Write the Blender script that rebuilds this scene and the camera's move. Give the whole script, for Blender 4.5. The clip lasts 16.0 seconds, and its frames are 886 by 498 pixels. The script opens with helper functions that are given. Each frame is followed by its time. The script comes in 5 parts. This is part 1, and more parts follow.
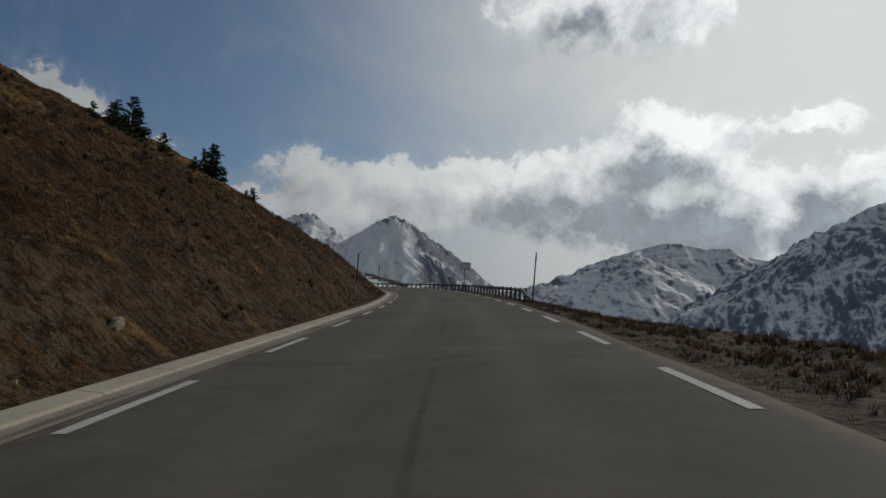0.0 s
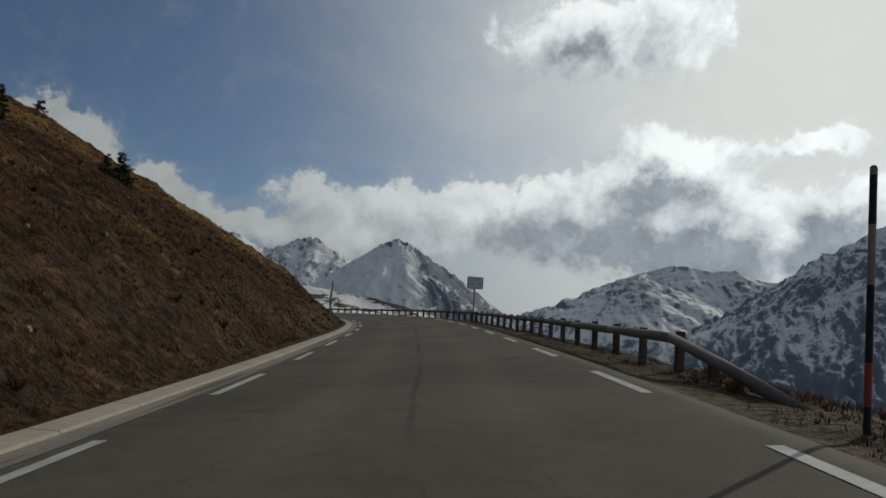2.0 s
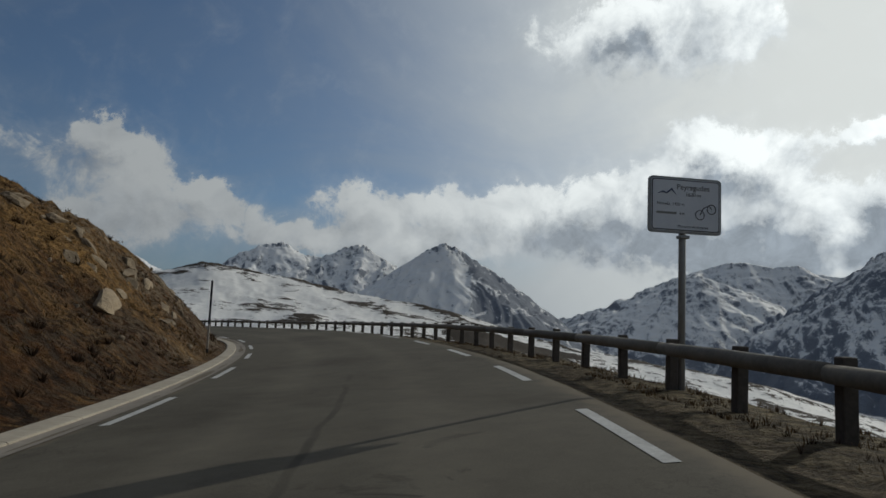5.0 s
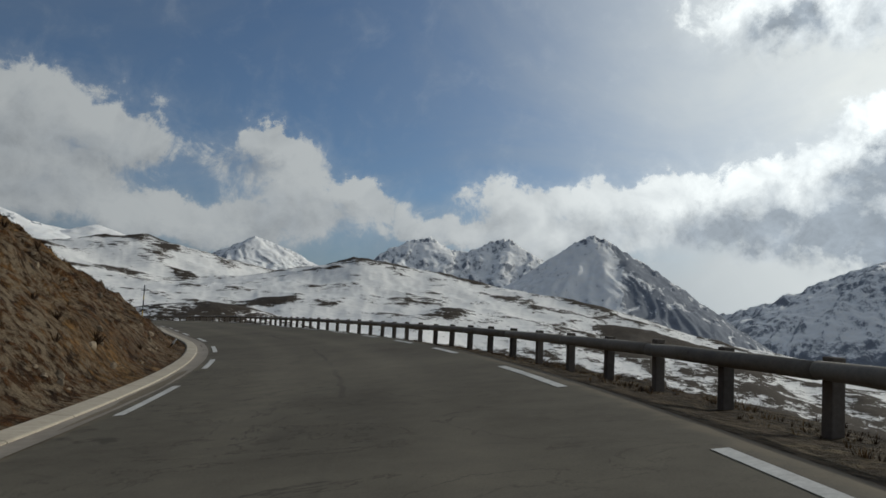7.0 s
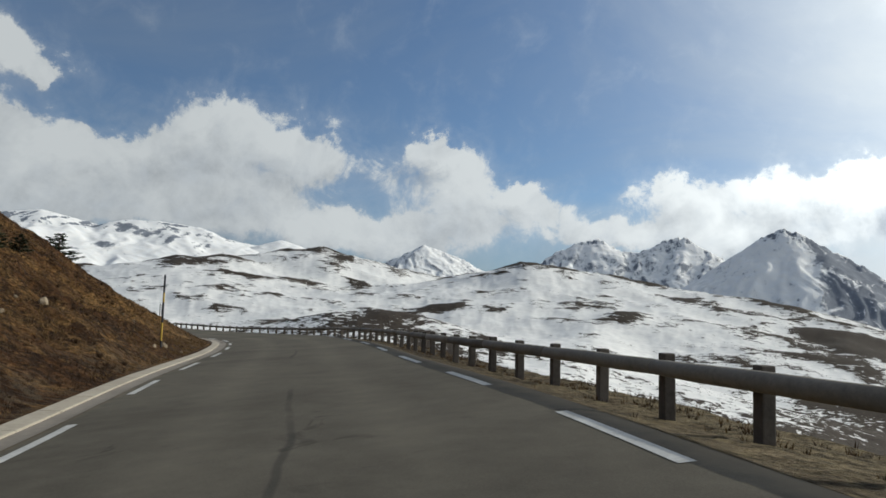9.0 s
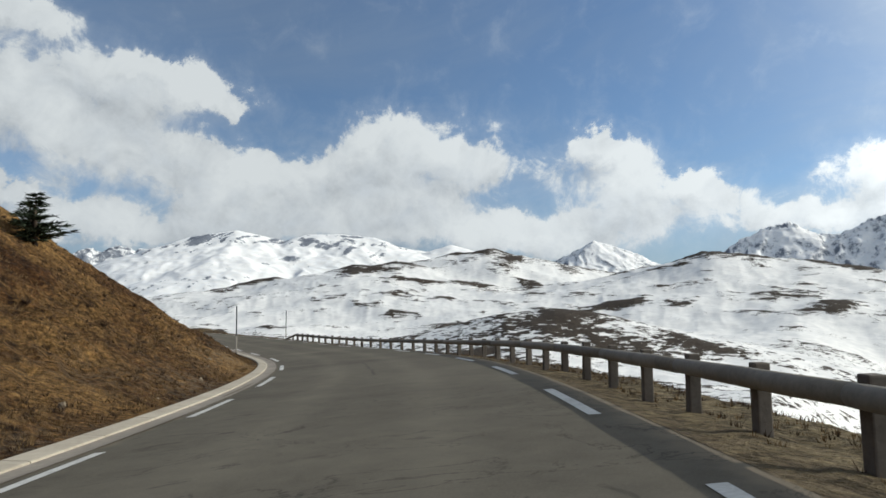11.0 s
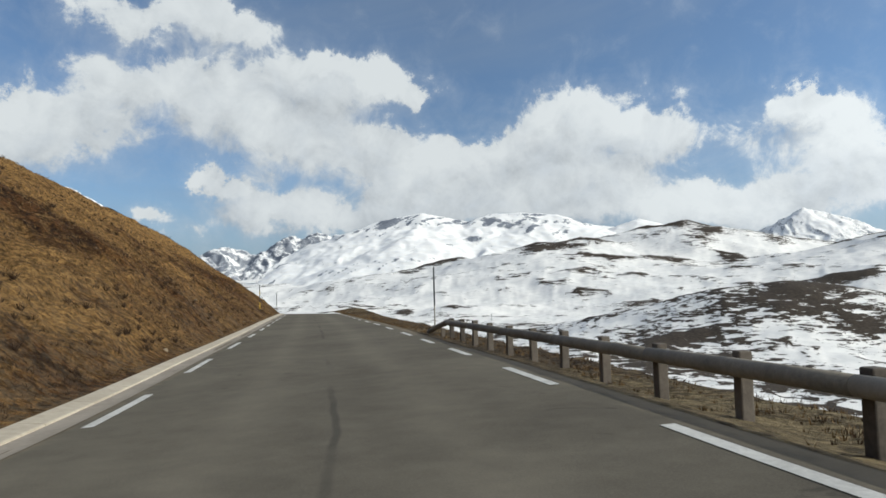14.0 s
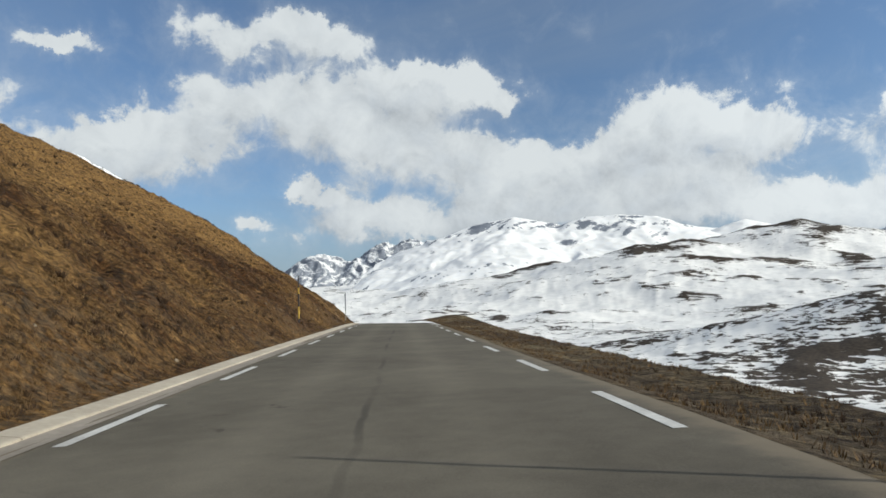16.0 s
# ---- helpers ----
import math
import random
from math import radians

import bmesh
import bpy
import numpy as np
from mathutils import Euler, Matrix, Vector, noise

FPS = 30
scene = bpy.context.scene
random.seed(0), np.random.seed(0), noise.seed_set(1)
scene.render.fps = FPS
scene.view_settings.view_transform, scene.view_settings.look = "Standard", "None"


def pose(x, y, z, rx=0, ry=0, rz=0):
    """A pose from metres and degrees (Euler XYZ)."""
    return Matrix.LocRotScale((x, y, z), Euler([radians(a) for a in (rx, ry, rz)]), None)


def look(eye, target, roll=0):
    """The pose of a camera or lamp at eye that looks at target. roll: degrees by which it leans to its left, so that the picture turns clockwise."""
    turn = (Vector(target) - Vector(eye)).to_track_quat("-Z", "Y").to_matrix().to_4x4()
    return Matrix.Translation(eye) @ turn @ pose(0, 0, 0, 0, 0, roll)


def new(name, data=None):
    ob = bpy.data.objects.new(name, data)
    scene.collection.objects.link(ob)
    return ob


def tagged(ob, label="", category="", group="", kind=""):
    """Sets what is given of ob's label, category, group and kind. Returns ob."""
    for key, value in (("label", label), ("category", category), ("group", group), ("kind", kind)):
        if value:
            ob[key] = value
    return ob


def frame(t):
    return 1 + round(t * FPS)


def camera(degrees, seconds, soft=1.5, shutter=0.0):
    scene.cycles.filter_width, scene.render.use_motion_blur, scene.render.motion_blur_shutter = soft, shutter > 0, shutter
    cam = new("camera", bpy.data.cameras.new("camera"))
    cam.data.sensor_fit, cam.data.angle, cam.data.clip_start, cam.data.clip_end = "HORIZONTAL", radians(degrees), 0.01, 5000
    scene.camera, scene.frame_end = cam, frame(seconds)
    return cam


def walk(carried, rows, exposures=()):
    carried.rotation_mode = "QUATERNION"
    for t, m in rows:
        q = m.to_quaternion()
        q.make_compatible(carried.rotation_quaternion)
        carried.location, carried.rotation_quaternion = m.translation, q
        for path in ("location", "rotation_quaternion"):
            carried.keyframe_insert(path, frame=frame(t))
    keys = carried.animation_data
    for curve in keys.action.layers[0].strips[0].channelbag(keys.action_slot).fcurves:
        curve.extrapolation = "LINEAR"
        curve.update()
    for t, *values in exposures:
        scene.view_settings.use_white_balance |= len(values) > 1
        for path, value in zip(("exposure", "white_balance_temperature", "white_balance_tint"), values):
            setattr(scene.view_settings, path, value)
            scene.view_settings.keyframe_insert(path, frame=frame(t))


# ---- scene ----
cam = camera(65.0, 16.0, soft=1.6)
PATH = [
    (0.0, pose(2.182, -0.010, 1.232, 93.81, -4.09, 0.08)),
    (0.5, pose(2.245, 7.203, 1.410, 94.33, -4.60, -0.45)),
    (1.0, pose(2.338, 14.388, 1.573, 94.90, -4.47, -0.44)),
    (1.5, pose(2.471, 21.516, 1.771, 95.36, -4.06, -0.07)),
    (2.0, pose(2.583, 28.471, 1.936, 95.75, -3.87, 0.43)),
    (2.5, pose(2.669, 35.388, 2.100, 96.04, -3.49, 0.63)),
    (3.0, pose(2.623, 42.378, 2.235, 96.16, -3.10, 1.07)),
    (5.3, pose(1.107, 73.688, 2.813, 95.86, -2.68, 5.54)),
    (5.5, pose(0.756, 76.547, 2.811, 95.76, -2.83, 6.38)),
    (6.0, pose(-0.533, 83.458, 2.905, 95.29, -2.26, 9.68)),
    (6.5, pose(-2.354, 90.294, 2.964, 95.01, -2.31, 13.38)),
    (7.0, pose(-4.580, 97.006, 2.969, 94.96, -2.80, 16.51)),
    (7.5, pose(-7.168, 103.542, 2.932, 94.93, -2.86, 20.09)),
    (8.0, pose(-10.092, 109.931, 2.884, 94.82, -2.69, 23.00)),
    (8.5, pose(-13.426, 116.065, 2.780, 94.82, -2.27, 26.19)),
    (9.0, pose(-17.133, 121.855, 2.707, 94.85, -1.75, 30.25)),
    (11.5, pose(-39.975, 148.637, 2.016, 94.80, 0.57, 46.87)),
    (12.0, pose(-45.163, 153.168, 1.833, 94.70, 0.21, 49.28)),
    (12.5, pose(-50.873, 157.440, 1.594, 94.07, 0.46, 52.02)),
    (13.0, pose(-56.844, 161.472, 1.351, 93.69, 0.60, 53.79)),
    (13.5, pose(-63.118, 165.274, 1.046, 93.31, 1.12, 56.00)),
    (14.0, pose(-69.761, 168.570, 0.867, 93.35, 1.62, 59.33)),
    (14.5, pose(-76.592, 171.584, 0.685, 93.56, 2.40, 61.95)),
    (15.0, pose(-83.446, 174.377, 0.590, 93.81, 2.73, 64.39)),
    (15.5, pose(-90.470, 177.003, 0.495, 93.99, 2.21, 65.87)),
    (16.0, pose(-97.573, 179.646, 0.408, 94.02, 1.79, 66.89)),
]
EXPOSURES = [(0.0, -1.42, 6000, 6), (3.0, -1.37, 5950, 5), (5.5, -1.3, 5900, 5), (7.5, -0.86, 5900, 5), (9.0, -0.45, 5900, 5), (12.0, -0.10, 5900, 5), (16.0, -0.06, 5900, 5)]
walk(cam, PATH, EXPOSURES)

# ---------------------------------------------------------------- sun and sky
SUN_AZ, SUN_EL = -45.0, 24.0          # azimuth to the left of +y, elevation


def way(az, el):
    a, e = radians(az), radians(el)
    return Vector((-math.sin(a) * math.cos(e), math.cos(a) * math.cos(e), math.sin(e)))


sun_data = bpy.data.lights.new("sun", "SUN")
sun_data.energy, sun_data.angle, sun_data.color = 4.4, radians(0.6), (1.0, 0.895, 0.745)
sun = new("sun", sun_data)
sun.matrix_world = look(way(SUN_AZ, SUN_EL) * 50, (0, 0, 0))


class Nodes:
    """Short hand for wiring a node tree."""

    def __init__(self, tree):
        self.tree = tree
        tree.nodes.clear()

    def add(self, kind, *args, **settings):
        n = self.tree.nodes.new(kind)
        for key, value in settings.items():
            setattr(n, key, value)
        for i, a in enumerate(args):
            self.put(n.inputs[i], a)
        return n

    def put(self, socket, a):
        if isinstance(a, bpy.types.NodeSocket):
            self.tree.links.new(a, socket)
        elif a is not None:
            socket.default_value = a

    def math(self, op, *args, clamp=False):
        return self.add("ShaderNodeMath", *args, operation=op, use_clamp=clamp).outputs[0]

    def vec(self, op, *args):
        n = self.add("ShaderNodeVectorMath", *args, operation=op)
        return n.outputs["Value"] if op in ("LENGTH", "DOT_PRODUCT", "DISTANCE") else n.outputs[0]

    def scaled(self, v, s):
        n = self.add("ShaderNodeVectorMath", v, operation="SCALE")
        self.put(n.inputs["Scale"], s)
        return n.outputs[0]

    def noise(self, v, scale, detail=4.0, rough=0.55, distortion=0.0):
        n = self.add("ShaderNodeTexNoise", v)
        n.inputs["Scale"].default_value = scale
        n.inputs["Detail"].default_value = detail
        n.inputs["Roughness"].default_value = rough
        n.inputs["Distortion"].default_value = distortion
        return n.outputs[0]

    def span(self, v, a, b, lo=0.0, hi=1.0, smooth=False):
        n = self.add("ShaderNodeMapRange", interpolation_type="SMOOTHSTEP" if smooth else "LINEAR")
        for i, q in enumerate((v, a, b, lo, hi)):
            self.put(n.inputs[i], q)
        return n.outputs[0]

    def mix(self, f, a, b, blend="MIX"):
        n = self.add("ShaderNodeMix", data_type="RGBA", blend_type=blend)
        self.put(n.inputs[0], f)
        self.put(n.inputs[6], a)
        self.put(n.inputs[7], b)
        return n.outputs[2]


def rgb(r, g, b):
    return (r, g, b, 1.0)


# cumulus heaps: azimuth, elevation, half width, half height, all in degrees
HEAPS_SOUTH = [
    (-6.9, 22.7, 6.2, 2.9), (-13.4, 22.4, 6.2, 3.6), (-17.8, 23.1, 3.9, 2.9), (11.4, 8.8, 4.2, 2.4), (4.7, 9.0, 5.0, 2.3),
    (-2.0, 8.8, 5.0, 2.2), (-9.0, 9.9, 4.4, 2.4), (-16.2, 13.2, 4.4, 3.2), (-21.8, 10.5, 4.2, 3.2), (-14.3, 9.0, 9.0, 2.6),
    (-9.9, 6.6, 10.0, 2.6), (-28.1, 7.7, 4.0, 3.0), (-33.0, 10.5, 5.0, 3.2), (-27.5, 14.8, 4.6, 1.2), (-40.0, 6.0, 8.0, 5.0),
    (-15.5, 10.2, 8.0, 4.4), (6.0, 5.6, 9.0, 2.0), (-22.0, 5.5, 8.0, 2.4),
]
HEAPS_NORTH = [
    (50.2, 11.8, 4.4, 3.2), (45.6, 13.4, 4.6, 2.8), (41.4, 11.4, 3.8, 2.2), (49.0, 8.2, 8.4, 2.6), (54.6, 9.6, 4.2, 2.6),
    (31.0, 10.6, 5.0, 3.4), (30.9, 12.8, 2.4, 1.2), (23.8, 9.6, 2.8, 1.4), (26.4, 7.0, 8.0, 2.6), (36.0, 5.6, 5.2, 2.0), (14.0, 5.6, 7.0, 1.6),
]
HEAPS_WEST = [
    (81.8, 20.8, 7.6, 1.8), (76.9, 20.5, 3.0, 1.6), (84.7, 15.5, 4.8, 3.2), (78.2, 15.1, 5.8, 3.7), (71.9, 14.4, 5.4, 3.8),
    (65.7, 16.6, 5.2, 2.3), (67.8, 10.9, 7.4, 3.0), (59.6, 9.4, 6.4, 3.0), (91.0, 12.6, 5.2, 1.9), (78.6, 9.1, 1.3, 1.0),
    (82.4, 6.6, 1.5, 0.9), (71.5, 5.2, 7.6, 1.4), (75.7, 8.6, 1.4, 0.7), (96.0, 19.0, 3.0, 1.0), (104.0, 14.0, 7.0, 3.0), (112.0, 9.0, 8.0, 3.0),
    (89.4, 11.6, 4.6, 2.6), (93.5, 9.8, 4.0, 2.4), (76.4, 8.6, 2.4, 1.3), (66.5, 17.4, 3.4, 1.6), (61.5, 15.8, 2.0, 1.1), (38.4, 5.4, 4.5, 1.5),
    (46.0, 6.6, 7.0, 2.2), (61.0, 6.4, 7.0, 2.2), (73.5, 6.8, 5.0, 1.6), (53.0, 8.4, 5.0, 2.2),
]
# thick parts, seen from their shaded side
CORES = [(-16.3, 11.2, 4.8, 2.0), (-10.0, 6.8, 10.0, 2.4), (-28.5, 7.7, 3.2, 2.6), (-10.2, 22.2, 3.6, 1.7), (-20.0, 6.0, 7.0, 2.0), (58.0, 7.0, 5.0, 1.8), (49.0, 7.0, 6.0, 1.3), (34.0, 6.6, 5.0, 1.2)]
world = bpy.data.worlds.new("sky")
scene.world = world
world.use_nodes = True
w = Nodes(world.node_tree)
sky = w.add("ShaderNodeTexSky", sky_type="NISHITA", sun_disc=False)
sky.sun_elevation, sky.sun_rotation = radians(SUN_EL), radians(-SUN_AZ)
sky.altitude, sky.air_density, sky.dust_density, sky.ozone_density = 1500, 1.0, 0.6, 1.6
direction = w.vec("NORMALIZE", w.add("ShaderNodeTexCoord").outputs["Generated"])
sep = w.add("ShaderNodeSeparateXYZ", direction)
az = w.math("MULTIPLY", w.math("ARCTAN2", w.math("MULTIPLY", sep.outputs[0], -1.0), sep.outputs[1]), 57.2958)
el = w.math("MULTIPLY", w.math("ARCSINE", sep.outputs[2]), 57.2958)
flat = w.add("ShaderNodeCombineXYZ", az, el, 0.0).outputs[0]
warp_n = w.add("ShaderNodeTexNoise", flat)
warp_n.inputs["Scale"].default_value, warp_n.inputs["Detail"].default_value, warp_n.inputs["Roughness"].default_value = 0.21, 8.0, 0.66
warp = w.scaled(w.vec("SUBTRACT", warp_n.outputs[1], (0.5, 0.5, 0.5)), 6.5)
place = w.vec("ADD", flat, warp)


def heaps(rows, at):
    total = None
    for a, e, ra, re in rows:
        q = w.vec("MULTIPLY", w.vec("SUBTRACT", at, (a, e, 0.0)), (1.0 / ra, 1.0 / re, 0.0))
        g = w.math("EXPONENT", w.math("MULTIPLY", w.vec("DOT_PRODUCT", q, q), -1.1))
        total = g if total is None else w.math("ADD", total, g)
    return total


def density(at, warped):
    """Thickness of the heaps, with billows on their rims."""
    field = w.math("ADD", heaps(HEAPS_SOUTH, warped), w.math("ADD", heaps(HEAPS_NORTH, warped), heaps(HEAPS_WEST, warped)))
    billow = w.noise(at, 0.30, 10.0, 0.64, 0.4)
    return w.math("ADD", w.math("MINIMUM", field, 1.5), w.math("MULTIPLY", w.math("SUBTRACT", billow, 0.5), 1.65))


dens = density(flat, place)
sunward = (-0.9, 1.5, 0.0)
dens_up = density(w.vec("ADD", flat, sunward), w.vec("ADD", place, sunward))
turned = w.span(w.math("SUBTRACT", dens, dens_up), -0.6, 0.6)
# crisp tops, frayed undersides
cover = w.math("MAXIMUM", w.span(dens, 0.38, w.span(turned, 0.25, 0.75, 1.3, 0.78), smooth=True), w.span(dens, -0.05, 0.8, 0.0, 0.22, True))
# thin veil that thickens towards the sun
to_sun = w.vec("DOT_PRODUCT", direction, tuple(way(SUN_AZ, SUN_EL)))
glow = w.math("POWER", w.span(to_sun, 0.25, 1.0, smooth=True), 1.9)
veil_n = w.noise(w.vec("MULTIPLY", flat, (0.5, 1.0, 1.0)), 0.07, 6.0, 0.6, 0.8)
veil = w.math("ADD", w.span(veil_n, 0.40, 0.75, 0.16, 0.48), w.math("ADD", w.math("MULTIPLY", glow, 0.85), w.span(el, 9.0, 0.0, 0.0, 0.7)), clamp=True)
# sides turned to the sun are bright, thick parts turned away are grey
core = w.math("MULTIPLY", w.span(heaps(CORES, place), 0.05, 1.25, smooth=True), w.span(dens, 0.3, 1.3))
puffs = w.span(w.noise(flat, 0.24, 7.0, 0.56, 0.5), 0.30, 0.70)
bright = w.math("ADD", w.math("MULTIPLY", turned, 0.60), w.math("ADD", w.math("MULTIPLY", puffs, 0.62), 0.0))
light = w.math("SUBTRACT", bright, w.math("MULTIPLY", core, w.span(glow, 0.0, 0.5, 0.30, 0.85)), clamp=True)
lit = w.mix(glow, rgb(1.18, 1.152, 1.10), rgb(3.0, 2.9, 2.70))
shade = w.mix(glow, rgb(0.74, 0.75, 0.765), rgb(0.86, 0.91, 0.97))
shade = w.scaled(shade, w.span(w.noise(flat, 0.5, 6.0, 0.6, 0.4), 0.3, 0.7, 0.80, 1.22))
cloud = w.mix(light, shade, lit)
blue = w.mix(1.0, sky.outputs[0], rgb(0.136, 0.148, 0.160), "MULTIPLY")
clear = w.mix(veil, blue, w.mix(glow, rgb(0.46, 0.52, 0.60), rgb(2.05, 1.97, 1.80)))
# behind and overhead the sky goes on half covered, added unseen to lift ambient light
unseen = w.math("MAXIMUM", w.span(el, 27.0, 36.0, smooth=True), w.math("MAXIMUM", w.span(az, 112.0, 130.0, smooth=True), w.span(az, -48.0, -66.0, smooth=True)))
broken = w.span(w.noise(direction, 2.6, 6.0, 0.6, 0.6), 0.46, 0.60, smooth=True)
clear = w.mix(w.math("MULTIPLY", unseen, broken), clear, rgb(0.72, 0.72, 0.73))
near_sun = w.span(to_sun, -0.05, 0.70, 1.0, 1.4)
final = w.scaled(w.mix(cover, clear, cloud), near_sun)
bg = w.add("ShaderNodeBackground", final, 0.66)
w.add("ShaderNodeOutputWorld", bg.outputs[0])


# ---------------------------------------------------------------- materials
def material(name):
    m = bpy.data.materials.new(name)
    m.use_nodes = True
    n = Nodes(m.node_tree)
    b = n.add("ShaderNodeBsdfPrincipled")
    n.add("ShaderNodeOutputMaterial", b.outputs[0])
    return m, n, b


def position(n):
    return n.add("ShaderNodeNewGeometry").outputs["Position"]


def bump(n, b, height, strength, distance):
    k = n.add("ShaderNodeBump")
    k.inputs["Strength"].default_value, k.inputs["Distance"].default_value = strength, distance
    n.put(k.inputs["Height"], height)
    n.put(b.inputs["Normal"], k.outputs[0])


def surface(name, dark, light, grain, stain, rough=0.85, relief=0.5, depth=0.01, spec=0.3, metal=0.0, own=0.0):
    """A surface with grain and stains between two colours; own: how much single pieces differ."""
    m, n, b = material(name)
    p = position(n)
    fine = n.noise(p, grain, 5.0, 0.65)
    wide = n.noise(p, stain, 4.0, 0.6, 0.4)
    f = n.math("ADD", n.math("MULTIPLY", fine, 0.55), n.math("MULTIPLY", wide, 0.6))
    if own:
        f = n.math("ADD", f, n.math("MULTIPLY", n.math("SUBTRACT", n.add("ShaderNodeObjectInfo").outputs["Random"], 0.5), own))
    col = n.mix(n.span(f, 0.3, 0.85), rgb(*dark), rgb(*light))
    n.put(b.inputs["Base Color"], col)
    n.put(b.inputs["Roughness"], n.span(fine, 0.2, 0.8, rough - 0.1, min(1.0, rough + 0.1)))
    b.inputs["Specular IOR Level"].default_value, b.inputs["Metallic"].default_value = spec, metal
    bump(n, b, fine, relief, depth)
    return m


M_CONCRETE = surface("kerb_concrete", (0.27, 0.232, 0.178), (0.50, 0.445, 0.355), 9.0, 0.7, 0.9, 0.4, 0.01)
M_LINE = surface("road_paint", (0.30, 0.29, 0.27), (0.72, 0.71, 0.67), 22.0, 1.7, 0.7, 0.3, 0.004)
M_LOG = surface("weathered_log", (0.115, 0.102, 0.082), (0.30, 0.268, 0.218), 14.0, 1.3, 0.8, 0.6, 0.01, own=0.3)
M_POST = surface("weathered_post", (0.060, 0.050, 0.041), (0.165, 0.140, 0.114), 16.0, 1.8, 0.85, 0.6, 0.01, own=0.4)
M_BARK = surface("pine_bark", (0.035, 0.025, 0.018), (0.11, 0.08, 0.06), 12.0, 2.0, 0.9, 0.7, 0.02)
M_NEEDLE = surface("pine_needles", (0.012, 0.020, 0.010), (0.04, 0.055, 0.025), 5.0, 0.7, 0.75, 0.3, 0.02, own=0.3)
M_TWIG = surface("bare_twigs", (0.07, 0.055, 0.045), (0.19, 0.16, 0.135), 8.0, 1.0, 0.85, 0.4, 0.01)
M_ROCK = surface("bank_rock", (0.09, 0.068, 0.046), (0.30, 0.24, 0.165), 3.5, 0.6, 0.9, 0.8, 0.05, own=0.3)
M_CRAG = surface("pale_crag", (0.10, 0.075, 0.048), (0.37, 0.29, 0.19), 5.0, 0.9, 0.92, 0.9, 0.06, own=0.25)
M_STEEL = surface("galvanised_post", (0.26, 0.26, 0.25), (0.44, 0.44, 0.42), 20.0, 2.0, 0.55, 0.15, 0.003, 0.5, 0.4)
M_PANEL = surface("sign_panel", (0.66, 0.68, 0.71), (0.80, 0.81, 0.82), 12.0, 1.5, 0.5, 0.05, 0.002, 0.4)
M_INK = surface("sign_ink", (0.03, 0.03, 0.035), (0.06, 0.06, 0.065), 15.0, 2.0, 0.6, 0.05, 0.001)
M_INKBLUE = surface("sign_ink_blue", (0.05, 0.07, 0.14), (0.09, 0.11, 0.2), 15.0, 2.0, 0.6, 0.05, 0.001)
M_INKGREY = surface("sign_ink_grey", (0.2, 0.2, 0.19), (0.3, 0.3, 0.27), 15.0, 2.0, 0.6, 0.05, 0.001)
M_BLACK = surface("pole_black", (0.012, 0.013, 0.018), (0.04, 0.042, 0.05), 12.0, 3.0, 0.6, 0.1, 0.003)
M_YELLOW = surface("pole_yellow", (0.42, 0.27, 0.03), (0.62, 0.42, 0.07), 12.0, 3.0, 0.6, 0.1, 0.003)
M_GREYPOLE = surface("pole_grey", (0.24, 0.22, 0.19), (0.42, 0.38, 0.33), 12.0, 3.0, 0.7, 0.1, 0.003)
M_RED = surface("pole_red", (0.28, 0.05, 0.04), (0.42, 0.09, 0.07), 12.0, 3.0, 0.6, 0.1, 0.003)
M_WHITE = surface("white_paint", (0.6, 0.6, 0.58), (0.82, 0.82, 0.8), 12.0, 3.0, 0.6, 0.1, 0.003)


